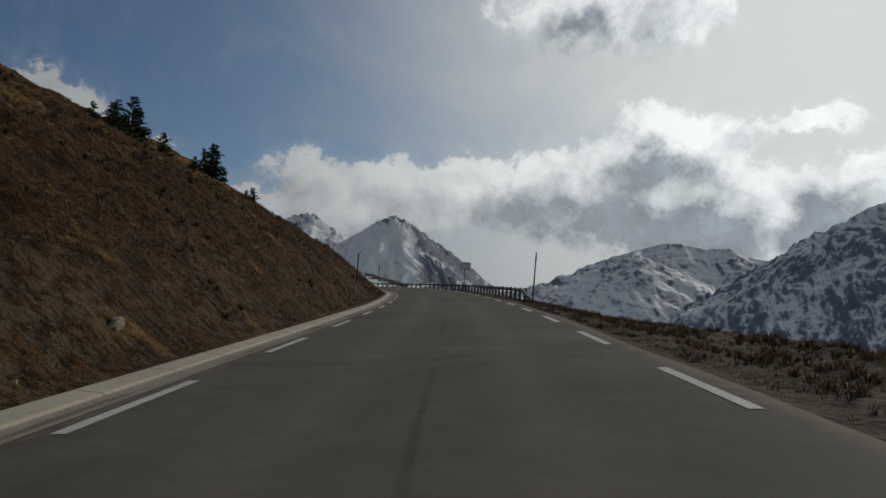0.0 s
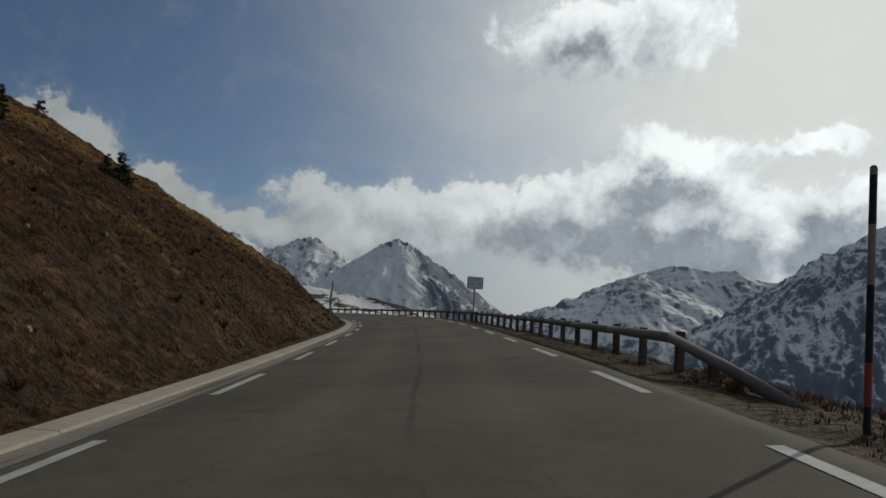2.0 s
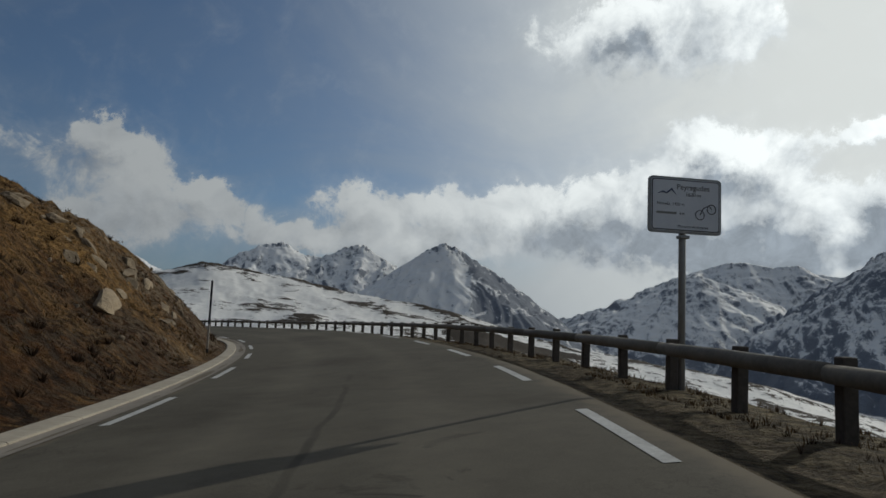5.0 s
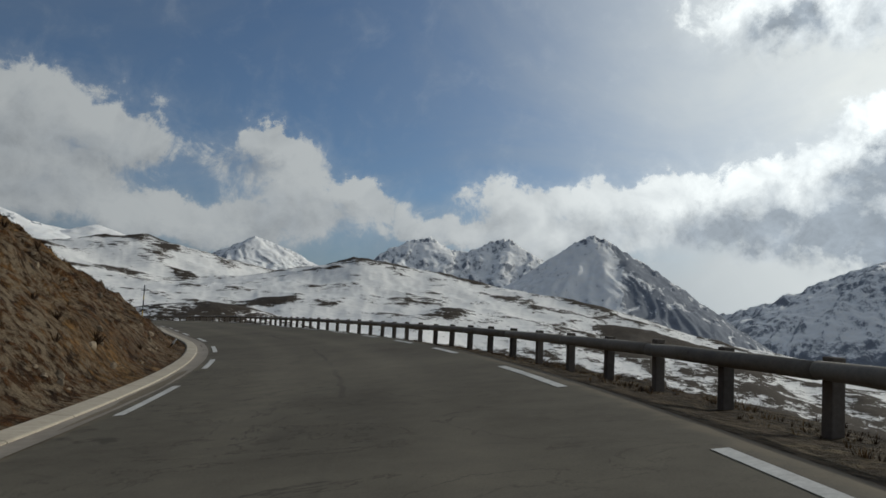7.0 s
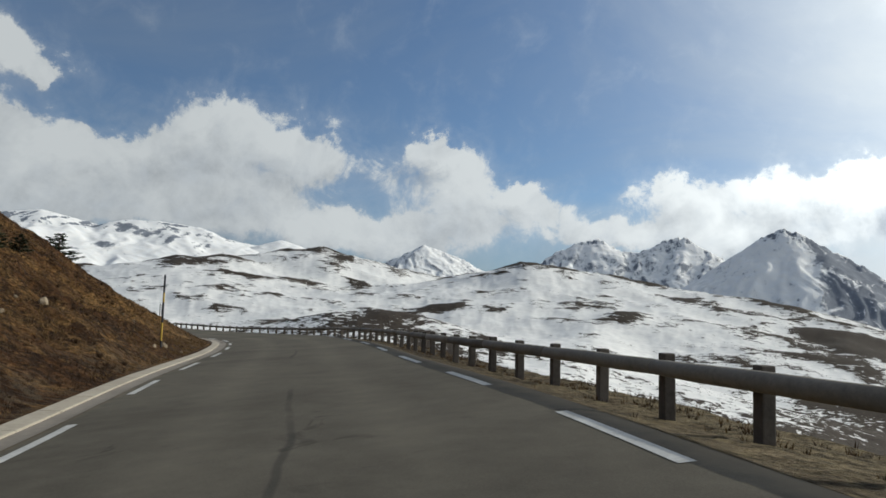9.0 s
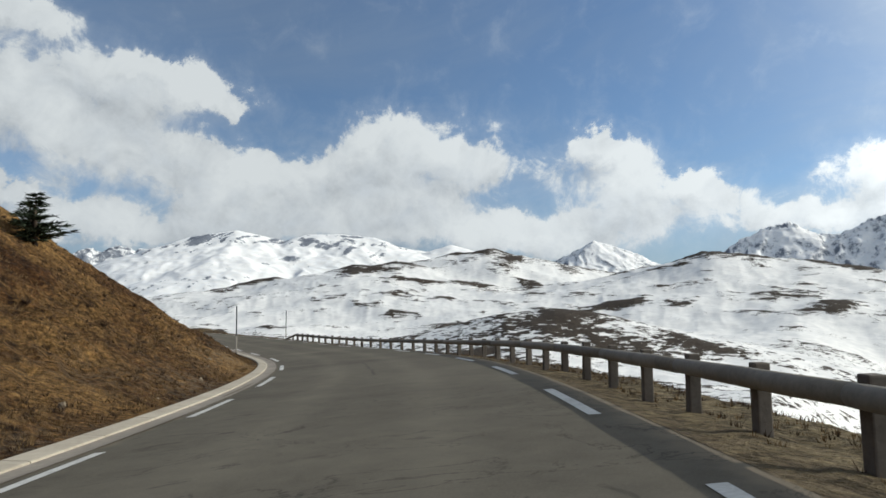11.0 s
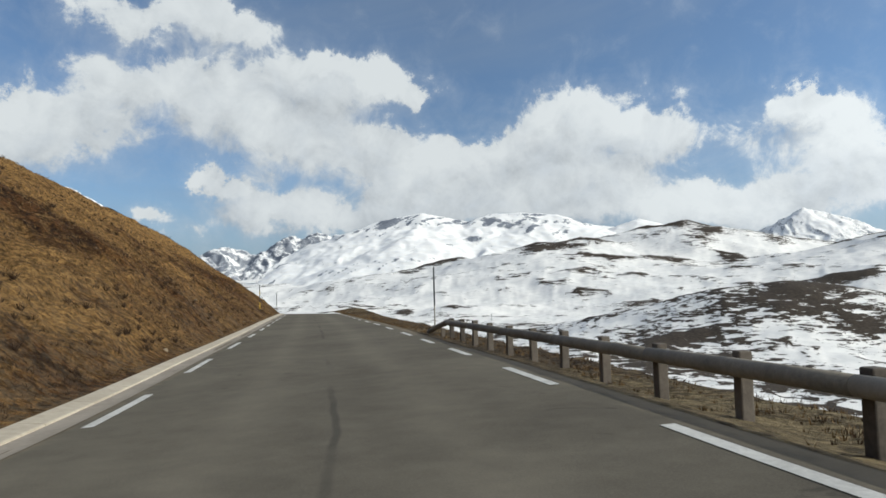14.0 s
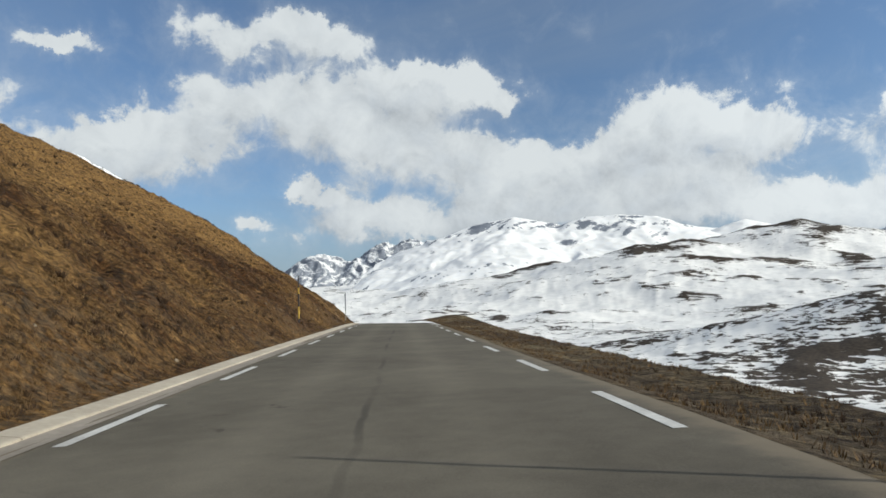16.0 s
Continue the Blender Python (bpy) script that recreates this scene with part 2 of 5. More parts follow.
def asphalt():
    m, n, b = material("asphalt")
    p = position(n)
    fine = n.noise(p, 60.0, 3.0, 0.7)
    mid = n.noise(p, 2.3, 4.0, 0.6)
    wide = n.noise(p, 0.22, 4.0, 0.55, 0.6)
    # worn wheel tracks lie along the road: the track attribute is the distance across
    across = n.add("ShaderNodeAttribute", attribute_name="across").outputs["Fac"]
    wheel = n.span(n.math("ABSOLUTE", n.math("SUBTRACT", n.math("ABSOLUTE", across), 1.15)), 0.0, 0.7, 1.0, 0.0, True)
    f = n.math("ADD", n.math("MULTIPLY", fine, 0.35), n.math("ADD", n.math("MULTIPLY", mid, 0.3), n.math("MULTIPLY", wide, 0.45)))
    f = n.math("ADD", f, n.math("MULTIPLY", wheel, 0.08))
    col = n.mix(n.span(f, 0.35, 0.8), rgb(0.066, 0.058, 0.046), rgb(0.178, 0.159, 0.124))
    dirt = n.span(n.math("ADD", n.math("ABSOLUTE", across), n.math("MULTIPLY", mid, 0.5)), 3.35, 3.75, 0.0, 0.75, True)
    col = n.mix(dirt, col, rgb(0.20, 0.165, 0.12))
    # the seam between the two lanes of paving
    seam = n.math("ABSOLUTE", n.math("ADD", across, n.math("MULTIPLY", n.math("SUBTRACT", n.noise(p, 0.35, 3.0), 0.5), 0.35)))
    line = n.math("MULTIPLY", n.span(seam, 0.02, 0.07, 1.0, 0.0, True), n.span(n.noise(p, 0.16, 4.0, 0.6), 0.46, 0.58))
    col = n.mix(n.math("MULTIPLY", line, 0.55), col, rgb(0.04, 0.038, 0.034))
    # thin dark cracks and tar patches that wander along the lane
    crack = n.math("ABSOLUTE", n.math("SUBTRACT", n.noise(n.vec("ADD", p, (31.0, 7.0, 0.0)), 0.42, 7.0, 0.62, 1.2), 0.5))
    worn = n.span(n.noise(p, 0.09, 3.0, 0.5), 0.50, 0.62)
    col = n.mix(n.math("MULTIPLY", n.math("MULTIPLY", n.span(crack, 0.0, 0.008, 1.0, 0.0, True), worn), 0.6), col, rgb(0.03, 0.028, 0.025))
    tar = n.math("MULTIPLY", n.span(n.noise(p, 1.1, 5.0, 0.6, 0.8), 0.62, 0.68), n.span(n.noise(p, 0.13, 2.0), 0.55, 0.62))
    col = n.mix(n.math("MULTIPLY", tar, 0.55), col, rgb(0.035, 0.032, 0.028))
    n.put(b.inputs["Base Color"], col)
    n.put(b.inputs["Roughness"], n.span(mid, 0.2, 0.8, 0.85, 1.0))
    b.inputs["Specular IOR Level"].default_value = 0.10
    bump(n, b, fine, 0.5, 0.006)
    return m


def dry_grass(name, soil, straw, rust):
    m, n, b = material(name)
    p = position(n)
    fine = n.noise(p, 9.0, 6.0, 0.72, 0.6)
    clump = n.noise(p, 1.5, 6.0, 0.66, 0.5)
    tuss = n.noise(p, 4.2, 3.0, 0.6, 0.2)
    wide = n.span(n.noise(p, 0.075, 5.0, 0.6, 0.6), 0.28, 0.72)
    col = n.mix(n.span(n.math("ADD", n.math("MULTIPLY", clump, 0.7), n.math("MULTIPLY", tuss, 0.35)), 0.46, 0.57), rgb(*soil), rgb(*rust))
    dry = n.add("ShaderNodeAttribute", attribute_name="dry").outputs["Fac"]
    straws = n.math("ADD", n.math("MULTIPLY", dry, 0.16), n.math("MULTIPLY", fine, 0.45))
    straws = n.math("ADD", straws, n.math("ADD", n.math("MULTIPLY", tuss, 0.35), n.math("MULTIPLY", wide, 0.55)))
    col = n.mix(n.span(straws, 0.60, 0.84), col, rgb(*straw))
    hole = n.span(n.noise(p, 2.4, 5.0, 0.7, 0.8), 0.56, 0.66)
    col = n.mix(n.math("MULTIPLY", hole, 0.75), col, rgb(*soil))
    blotch = n.noise(p, 0.62, 5.0, 0.62, 0.7)
    col = n.mix(n.span(blotch, 0.53, 0.66, 0.0, 0.8), col, n.mix(fine, rgb(*soil), rgb(*rust)))
    pale = n.span(n.noise(n.vec("ADD", p, (17.0, 3.0, 9.0)), 0.8, 6.0, 0.68, 0.5), 0.57, 0.70)
    col = n.mix(n.math("MULTIPLY", pale, 0.75), col, rgb(straw[0] * 1.25, straw[1] * 1.25, straw[2] * 1.3))
    tussock = n.span(n.noise(p, 5.5, 4.0, 0.68, 0.5), 0.36, 0.64, 0.38, 1.55)
    col = n.mix(1.0, col, tussock, "MULTIPLY")
    stony = n.add("ShaderNodeAttribute", attribute_name="stony").outputs["Fac"]
    rubble = n.math("MULTIPLY", stony, n.span(n.noise(p, 3.4, 6.0, 0.7), 0.45, 0.56), clamp=True)
    col = n.mix(rubble, col, n.mix(fine, rgb(0.06, 0.043, 0.028), rgb(0.32, 0.25, 0.165)))
    snow = n.add("ShaderNodeAttribute", attribute_name="snow").outputs["Fac"]
    drift = n.span(n.math("ADD", snow, n.math("MULTIPLY", n.math("SUBTRACT", n.noise(n.vec("MULTIPLY", p, (1.0, 1.0, 2.0)), 0.22, 6.0, 0.65), 0.5), 1.6)), 0.47, 0.53, smooth=True)
    col = n.mix(drift, col, rgb(0.78, 0.79, 0.80))
    n.put(b.inputs["Base Color"], col)
    b.inputs["Roughness"].default_value, b.inputs["Specular IOR Level"].default_value = 0.95, 0.1
    bump(n, b, n.math("ADD", n.math("MULTIPLY", fine, 0.5), n.math("ADD", clump, n.math("MULTIPLY", tuss, 0.6))), 1.0, 0.30)
    return m


def snow_ground(name, turf_dark, turf_light, grain, streak, detail=2.5, gain=2.4, edge=0.05, white_low=(0.67, 0.663, 0.648)):
    """Old snow that lies where the snow attribute says, broken by turf or rock; far slopes break up more coarsely."""
    m, n, b = material(name)
    p = position(n)
    cover_ = n.add("ShaderNodeAttribute", attribute_name="snow").outputs["Fac"]
    coarse = n.add("ShaderNodeAttribute", attribute_name="coarse").outputs["Fac"]
    q = n.vec("MULTIPLY", p, streak)
    dash = n.noise(q, grain, detail, 0.5 + 0.05 * (detail - 2.5), 0.5)
    broad = n.noise(q, grain * 0.30, detail + 1.5, 0.55, 0.6)
    crumb = n.noise(q, grain * 3.1, 3.0, 0.6, 0.3)
    body = n.math("ADD", n.math("MULTIPLY", dash, n.math("SUBTRACT", 1.0, coarse)), n.math("MULTIPLY", broad, coarse))
    broken = n.math("ADD", n.math("MULTIPLY", body, 0.76), n.math("MULTIPLY", crumb, 0.24))
    mask = n.span(n.math("ADD", cover_, n.math("MULTIPLY", n.math("SUBTRACT", broken, 0.5), gain)), 0.5 - edge, 0.5 + edge, smooth=True)
    rough = n.noise(p, grain * 4.0, 5.0, 0.65)
    turf = n.mix(n.span(rough, 0.3, 0.7), rgb(*turf_dark), rgb(*turf_light))
    white = n.mix(n.span(n.noise(p, grain * 0.4, 6.0, 0.65), 0.35, 0.68), rgb(*white_low), rgb(0.85, 0.833, 0.80))
    n.put(b.inputs["Base Color"], n.mix(mask, turf, white))
    n.put(b.inputs["Roughness"], n.span(mask, 0.0, 1.0, 0.95, 0.7))
    b.inputs["Specular IOR Level"].default_value = 0.15
    bump(n, b, n.math("ADD", n.math("MULTIPLY", rough, 0.4), n.math("MULTIPLY", mask, -0.25)), 0.22, 0.4 / grain)
    return m


M_ASPHALT = asphalt()
M_BANK = dry_grass("dry_grass_bank", (0.024, 0.013, 0.006), (0.212, 0.124, 0.044), (0.076, 0.036, 0.013))
M_VERGE = dry_grass("dry_verge", (0.045, 0.033, 0.021), (0.19, 0.15, 0.085), (0.085, 0.062, 0.038))
M_STRAW = surface("straw_blades", (0.055, 0.031, 0.013), (0.25, 0.158, 0.066), 2.0, 0.30, 0.9, 0.1, 0.01)
M_RUST = surface("rust_grass", (0.06, 0.033, 0.014), (0.29, 0.16, 0.064), 2.0, 0.5, 0.95, 0.1, 0.01)
M_HEATH = surface("withered_heath", (0.022, 0.014, 0.009), (0.085, 0.050, 0.026), 2.0, 0.4, 0.95, 0.1, 0.01)
M_GUTTER = surface("gutter_concrete", (0.17, 0.145, 0.115), (0.34, 0.30, 0.25), 7.0, 0.6, 0.92, 0.5, 0.01)
M_SNOWFIELD = snow_ground("snow_field", (0.020, 0.016, 0.013), (0.075, 0.058, 0.042), 0.20, (0.72, 0.72, 4.2), 4.0, 3.0, 0.07)
# rock colour raised to pale blue-grey, standing in for the haze of distance
M_ALPINE_HAZED = snow_ground("alpine_hazed_rock_snow", (0.105, 0.120, 0.150), (0.27, 0.29, 0.33), 0.12, (1.0, 1.0, 0.30), 7.0, 1.8, 0.16, (0.80, 0.805, 0.81))
M_OLDSNOW = surface("old_snow", (0.68, 0.69, 0.71), (0.86, 0.86, 0.86), 4.0, 0.5, 0.7, 0.4, 0.05, 0.15)


# ---------------------------------------------------------------- noise and meshes
_rng = np.random.default_rng(7)
_perm = np.concatenate([_rng.permutation(512)] * 2)
_ang = _rng.random(512) * 2 * np.pi
_grad = np.stack([np.cos(_ang), np.sin(_ang)], 1)


def perlin(x, y):
    xi, yi = np.floor(x).astype(int), np.floor(y).astype(int)
    xf, yf = x - xi, y - yi
    u, v = xf * xf * xf * (xf * (xf * 6 - 15) + 10), yf * yf * yf * (yf * (yf * 6 - 15) + 10)

    def corner(i, j):
        g = _grad[_perm[(_perm[(xi + i) % 512] + yi + j) % 512]]
        return g[..., 0] * (xf - i) + g[..., 1] * (yf - j)
    a, b = corner(0, 0) * (1 - u) + corner(1, 0) * u, corner(0, 1) * (1 - u) + corner(1, 1) * u
    return (a * (1 - v) + b * v) * 1.5


def fbm(x, y, octaves=5, gain=0.5, ridged=False):
    total, amp, norm = 0.0, 1.0, 0.0
    for i in range(octaves):
        q = perlin(x * 2 ** i + 17.3 * i, y * 2 ** i - 9.1 * i)
        total = total + amp * ((1 - 2 * np.abs(q)) if ridged else q)
        norm += amp
        amp *= gain
    return total / norm


def smooth(a, b, x):
    t = np.clip((x - a) / (b - a), 0, 1)
    return t * t * (3 - 2 * t)


def grid_mesh(name, P, mat, attributes=None, shade=True):
    """A sheet from an array of points (rows, columns, 3)."""
    r, c, _ = P.shape
    i = np.arange(r * c).reshape(r, c)
    f = np.stack([i[:-1, :-1], i[:-1, 1:], i[1:, 1:], i[1:, :-1]], -1).reshape(-1, 4)
    me = bpy.data.meshes.new(name)
    me.vertices.add(r * c)
    me.vertices.foreach_set("co", P.reshape(-1).astype(np.float32))
    me.loops.add(f.size)
    me.loops.foreach_set("vertex_index", f.reshape(-1).astype(np.int32))
    me.polygons.add(len(f))
    me.polygons.foreach_set("loop_start", np.arange(0, f.size, 4, dtype=np.int32))
    me.polygons.foreach_set("use_smooth", np.full(len(f), shade))
    me.update(calc_edges=True)
    for key, val in (attributes or {}).items():
        me.attributes.new(key, "FLOAT", "POINT").data.foreach_set("value", np.asarray(val, dtype=np.float32).reshape(-1))
    me.materials.append(mat)
    return me


def soup_mesh(name, verts, faces, mat, shade=False):
    me = bpy.data.meshes.new(name)
    me.from_pydata(verts, [], faces)
    if shade:
        me.polygons.foreach_set("use_smooth", [True] * len(me.polygons))
    me.materials.append(mat)
    me.update()
    return me


def part(name, bm, mat, parent, label=""):
    """Links a bmesh, or a mesh, as one object under a thing or a part."""
    if isinstance(bm, bmesh.types.BMesh):
        me = bpy.data.meshes.new(name)
        bm.to_mesh(me)
        bm.free()
    else:
        me = bm
    if mat and not me.materials:
        me.materials.append(mat)
    ob = new(name, me)
    ob.parent = parent
    if label:
        ob["label"] = label
    return ob


def box(sx, sy, sz, at=(0, 0, 0), edge=0.0):
    bm = bmesh.new()
    bmesh.ops.create_cube(bm, size=1.0, matrix=Matrix.Translation(at) @ Matrix.Diagonal((sx, sy, sz, 1)))
    if edge:
        bmesh.ops.bevel(bm, geom=bm.edges[:], offset=edge, segments=2, affect="EDGES", profile=0.6)
    return bm


def tube(points, radii, sides=10, caps=True, wobble=0.0, seed=0):
    """A tapered tube along points, as vertices and faces."""
    rnd = random.Random(seed)
    V, F = [], []
    pts = [Vector(p) for p in points]
    for k, p in enumerate(pts):
        d = (pts[min(k + 1, len(pts) - 1)] - pts[max(k - 1, 0)]).normalized()
        a = d.cross(Vector((0, 0, 1)))
        a = a.normalized() if a.length > 0.01 else Vector((1, 0, 0))
        b = d.cross(a)
        for i in range(sides):
            q = 2 * math.pi * i / sides
            r = radii[k] * (1 + wobble * (rnd.random() - 0.5))
            V.append(p + a * (math.cos(q) * r) + b * (math.sin(q) * r))
    for k in range(len(pts) - 1):
        for i in range(sides):
            j = (i + 1) % sides
            F.append((k * sides + i, k * sides + j, (k + 1) * sides + j, (k + 1) * sides + i))
    if caps:
        F.append(tuple(range(sides))[::-1])
        F.append(tuple(range((len(pts) - 1) * sides, len(pts) * sides)))
    return V, F


# ---------------------------------------------------------------- the road's line
# x, y, z of the crown and the cross fall in degrees (positive: outer side higher), every 15 m
ROAD = np.array([
    (1.46, -21.02, -0.58, 5.2),
    (1.82, -6.02, -0.20, 5.3),
    (2.07, 8.97, 0.18, 5.5),
    (2.30, 23.98, 0.56, 5.6),
    (2.20, 39.03, 0.87, 5.6),
    (1.53, 54.13, 1.14, 5.6),
    (0.50, 69.23, 1.38, 5.7),
    (-1.58, 84.21, 1.59, 6.1),
    (-5.71, 98.77, 1.66, 6.4),
    (-11.94, 112.54, 1.55, 6.5),
    (-20.22, 124.97, 1.30, 6.3),
    (-30.05, 135.97, 1.04, 5.4),
    (-39.77, 146.83, 0.73, 4.8),
    (-50.52, 156.77, 0.33, 4.3),
    (-62.68, 165.02, -0.19, 3.3),
    (-76.18, 171.09, -0.57, 2.3),
    (-90.16, 176.36, -0.76, 1.6),
    (-105.49, 181.99, -0.95, 0.8),
    (-119.60, 187.00, -1.16, 0.0),
    (-135.32, 192.61, -1.40, -0.7),
    (-151.72, 198.45, -1.68, -1.5),
    (-167.41, 203.77, -2.09, -1.4),
    (-182.11, 208.00, -2.65, -0.9),
    (-196.97, 211.03, -3.30, 0.1),
    (-212.94, 212.83, -3.99, 0.1),
])
_cum = np.r_[0, np.cumsum(np.linalg.norm(np.diff(ROAD[:, :2], axis=0), axis=1))] - 21.0
S0, S1 = float(_cum[0]), float(_cum[-1])


def _spline(s):
    """Catmull-Rom through the rows of ROAD."""
    s = np.clip(np.asarray(s, float), S0, S1 - 1e-6)
    i = np.clip(np.searchsorted(_cum, s, side="right") - 1, 0, len(_cum) - 2)
    h = _cum[i + 1] - _cum[i]
    t = ((s - _cum[i]) / h)[..., None]
    slope = np.gradient(ROAD, _cum, axis=0)
    a, b, ma, mb = ROAD[i], ROAD[i + 1], slope[i] * h[..., None], slope[i + 1] * h[..., None]
    return (2 * t ** 3 - 3 * t ** 2 + 1) * a + (t ** 3 - 2 * t ** 2 + t) * ma + (-2 * t ** 3 + 3 * t ** 2) * b + (t ** 3 - t ** 2) * mb


def road_at(s, u, lift=0.0):
    """Points s metres along, u metres to the right of the crown; the cross fall holds over the carriageway."""
    s, u = np.broadcast_arrays(np.asarray(s, float), np.asarray(u, float))
    c = _spline(s)
    d = _spline(s + 0.5)[..., :2] - _spline(s - 0.5)[..., :2]
    d = d / np.linalg.norm(d, axis=-1, keepdims=True)
    right = np.stack([d[..., 1], -d[..., 0]], -1)
    z = c[..., 2] + np.tan(np.radians(c[..., 3])) * np.clip(u, -6, 3.2) + lift
    return np.concatenate([c[..., :2] + right * u[..., None], z[..., None]], -1)


def heading(s):
    d = (_spline(np.array([s + 0.5])) - _spline(np.array([s - 0.5])))[0]
    return math.atan2(d[1], d[0])


def strip(name, s, u, lift, mat, attributes=None):
    s2, u2 = np.meshgrid(s, u, indexing="ij")
    P = road_at(s2, u2)
    P[..., 2] += lift(s2, u2) if callable(lift) else lift
    return grid_mesh(name, P, mat, {k: f(s2, u2) for k, f in (attributes or {}).items()})


# ---------------------------------------------------------------- far terrain
HUB = np.array([-34.0, 103.0])


def soft_field(x, y, rows, k):
    """Like ridge_field, but with rounded junctions."""
    top = ridge_field(x, y, rows)
    total = 0.0
    for ridge, slope in rows:
        for one in zip(ridge[:-1], ridge[1:]):
            total = total + np.exp(np.clip((ridge_field(x, y, [(one, slope)]) - top) / k, -30, 0))
    return top + k * (np.log(total) - 0.7)


def ridge_field(x, y, rows):
    """Height above a ridge line's foot: for each point the ridge's height there and the distance to it."""
    best = None
    for ridge, slope in rows:
        for (ax, ay, az_), (bx, by, bz) in zip(ridge[:-1], ridge[1:]):
            dx, dy = bx - ax, by - ay
            t = np.clip(((x - ax) * dx + (y - ay) * dy) / (dx * dx + dy * dy), 0, 1)
            d = np.hypot(x - ax - t * dx, y - ay - t * dy)
            h = az_ + t * (bz - az_) - slope * d
            best = h if best is None else np.maximum(best, h)
    return best


HILLS = [
    ([(-844, 1575, 41), (-776, 1612, 79), (-705, 1646, 107), (-590, 1693, 91), (-471, 1732, 86), (-404, 1749, 75), (-336, 1764, 41), (-254, 1778, 14), (-122, 1793, -2), (-5, 1797, -29), (177, 1787, -50)], 0.20),
    ([(-1445, 1521, 139), (-1378, 1587, 156), (-1303, 1653, 160), (-1251, 1695, 134), (-1121, 1788, 107), (-1003, 1860, 95)], 0.28),
    ([(-1555, 948, 43), (-1502, 1042, 83), (-1458, 1111, 69), (-1389, 1206, 107), (-1313, 1296, 111), (-1257, 1356, 80), (-1139, 1464, 44), (-1057, 1528, 56)], 0.22),
    ([(-347, 456, -23), (-312, 487, -8), (-284, 507, 0), (-246, 530, -13), (-208, 548, -29), (-160, 560, -45)], 0.22),
]


def azimuth(x, y):
    return np.degrees(np.arctan2(-(x - HUB[0]), y - HUB[1]))


def valley(x, y):
    """The floor of the snowy bowl in front of the bend, falling off into the deep valley on the sunny side."""
    r, a = np.hypot(x - HUB[0], y - HUB[1]), azimuth(x, y)
    bowl = -6 - 22 * smooth(30, 190, r) - 8 * smooth(250, 500, r) + 70 * smooth(700, 2600, r) + 80 * smooth(2500, 4800, r)
    deep = -6 - 90 * smooth(20, 300, r) - 130 * smooth(250, 1500, r)
    side = smooth(18, -2, a) * smooth(-170, -150, a)
    z = bowl * (1 - side) + deep * side
    wx, wy = 60 * fbm(x / 330 + 4, y / 330, 4), 60 * fbm(x / 330, y / 330 + 8, 4)
    hills = soft_field(x + wx * smooth(200, 900, r), y + wy * smooth(200, 900, r), HILLS, 7.0)
    k = 14.0
    m = np.maximum(z, hills)
    z = m + k * np.log(np.exp((z - m) / k) + np.exp((hills - m) / k)) - k * 0.35 * (1 - smooth(0, 30, np.abs(z - hills)))
    z = z + 5 * fbm(x / 130, y / 130, 5) * smooth(40, 300, r) + 26 * fbm(x / 420, y / 420, 4) * smooth(300, 1200, r)
    z = z + 1.7 * fbm(x / 38, y / 38 + 5, 4, 0.6, True) * smooth(120, 320, r) + 6.0 * fbm(x / 150 + 7, y / 150, 4, 0.55, True) * smooth(600, 1200, r)
    behind = smooth(95, 125, np.abs(a)) * smooth(60, 400, r)
    return z + behind * 60


def snow_cover(x, y, z):
    """How surely old snow lies: streaks of bare turf on the near knolls, whole snow farther off."""
    r, a = np.hypot(x - HUB[0], y - HUB[1]), azimuth(x, y)
    c = 0.815 + 0.62 * fbm(x / 110 + 3, y / 110, 5, 0.6) + 0.04 * smooth(700, 1600, r)
    for px, py, size, bare in BARE_NEAR + BARE_MID + BARE_FAR:
        q = ((x - px) ** 2 + (y - py) ** 2) / size ** 2
        c = c - bare * np.exp(-q * (1.0 + 0.8 * fbm(x / size + px, y / size, 4)))
    for ridge, slope in HILLS[:3]:
        off = ridge_field(x, y, [(ridge, 0.0)]) - ridge_field(x, y, [(ridge, 1.0)])
        c = c - np.clip(0.42 + 1.1 * fbm(x / 120 + 1, y / 120, 3), 0, 0.8) * smooth(60, 6, off + 26 * fbm(x / 50, y / 50, 3))
    sunny = smooth(10, -6, a)
    return c - 0.26 * smooth(360, 120, r) - 0.70 * sunny * smooth(1500, 500, r) - 0.15 * sunny


# clusters of bare turf: place, size, how bare
BARE_NEAR = [
    (-192, 345, 42, 0.40), (-238, 362, 40, 0.35), (-269, 395, 16, 0.6), (-262, 408, 12, 0.5), (-298, 407, 12, 0.42), (-356, 433, 17, 0.36), (-373, 411, 15, 0.4),
    (-403, 410, 13, 0.32), (-277, 468, 16, 0.35), (-277, 501, 16, 0.32), (-239, 450, 17, 0.32), (-221, 449, 14, 0.35), (-270, 437, 15, 0.32), (-230, 409, 14, 0.3), (-205, 430, 20, 0.3), (-200, 470, 20, 0.3),
    (-186, 487, 24, 0.40), (-256, 467, 18, 0.3), (-300, 396, 32, 0.25), (-587, 551, 40, 0.40), (-678, 549, 22, 0.5), (-579, 1109, 42, 0.3), (-599, 1109, 30, 0.35),
]
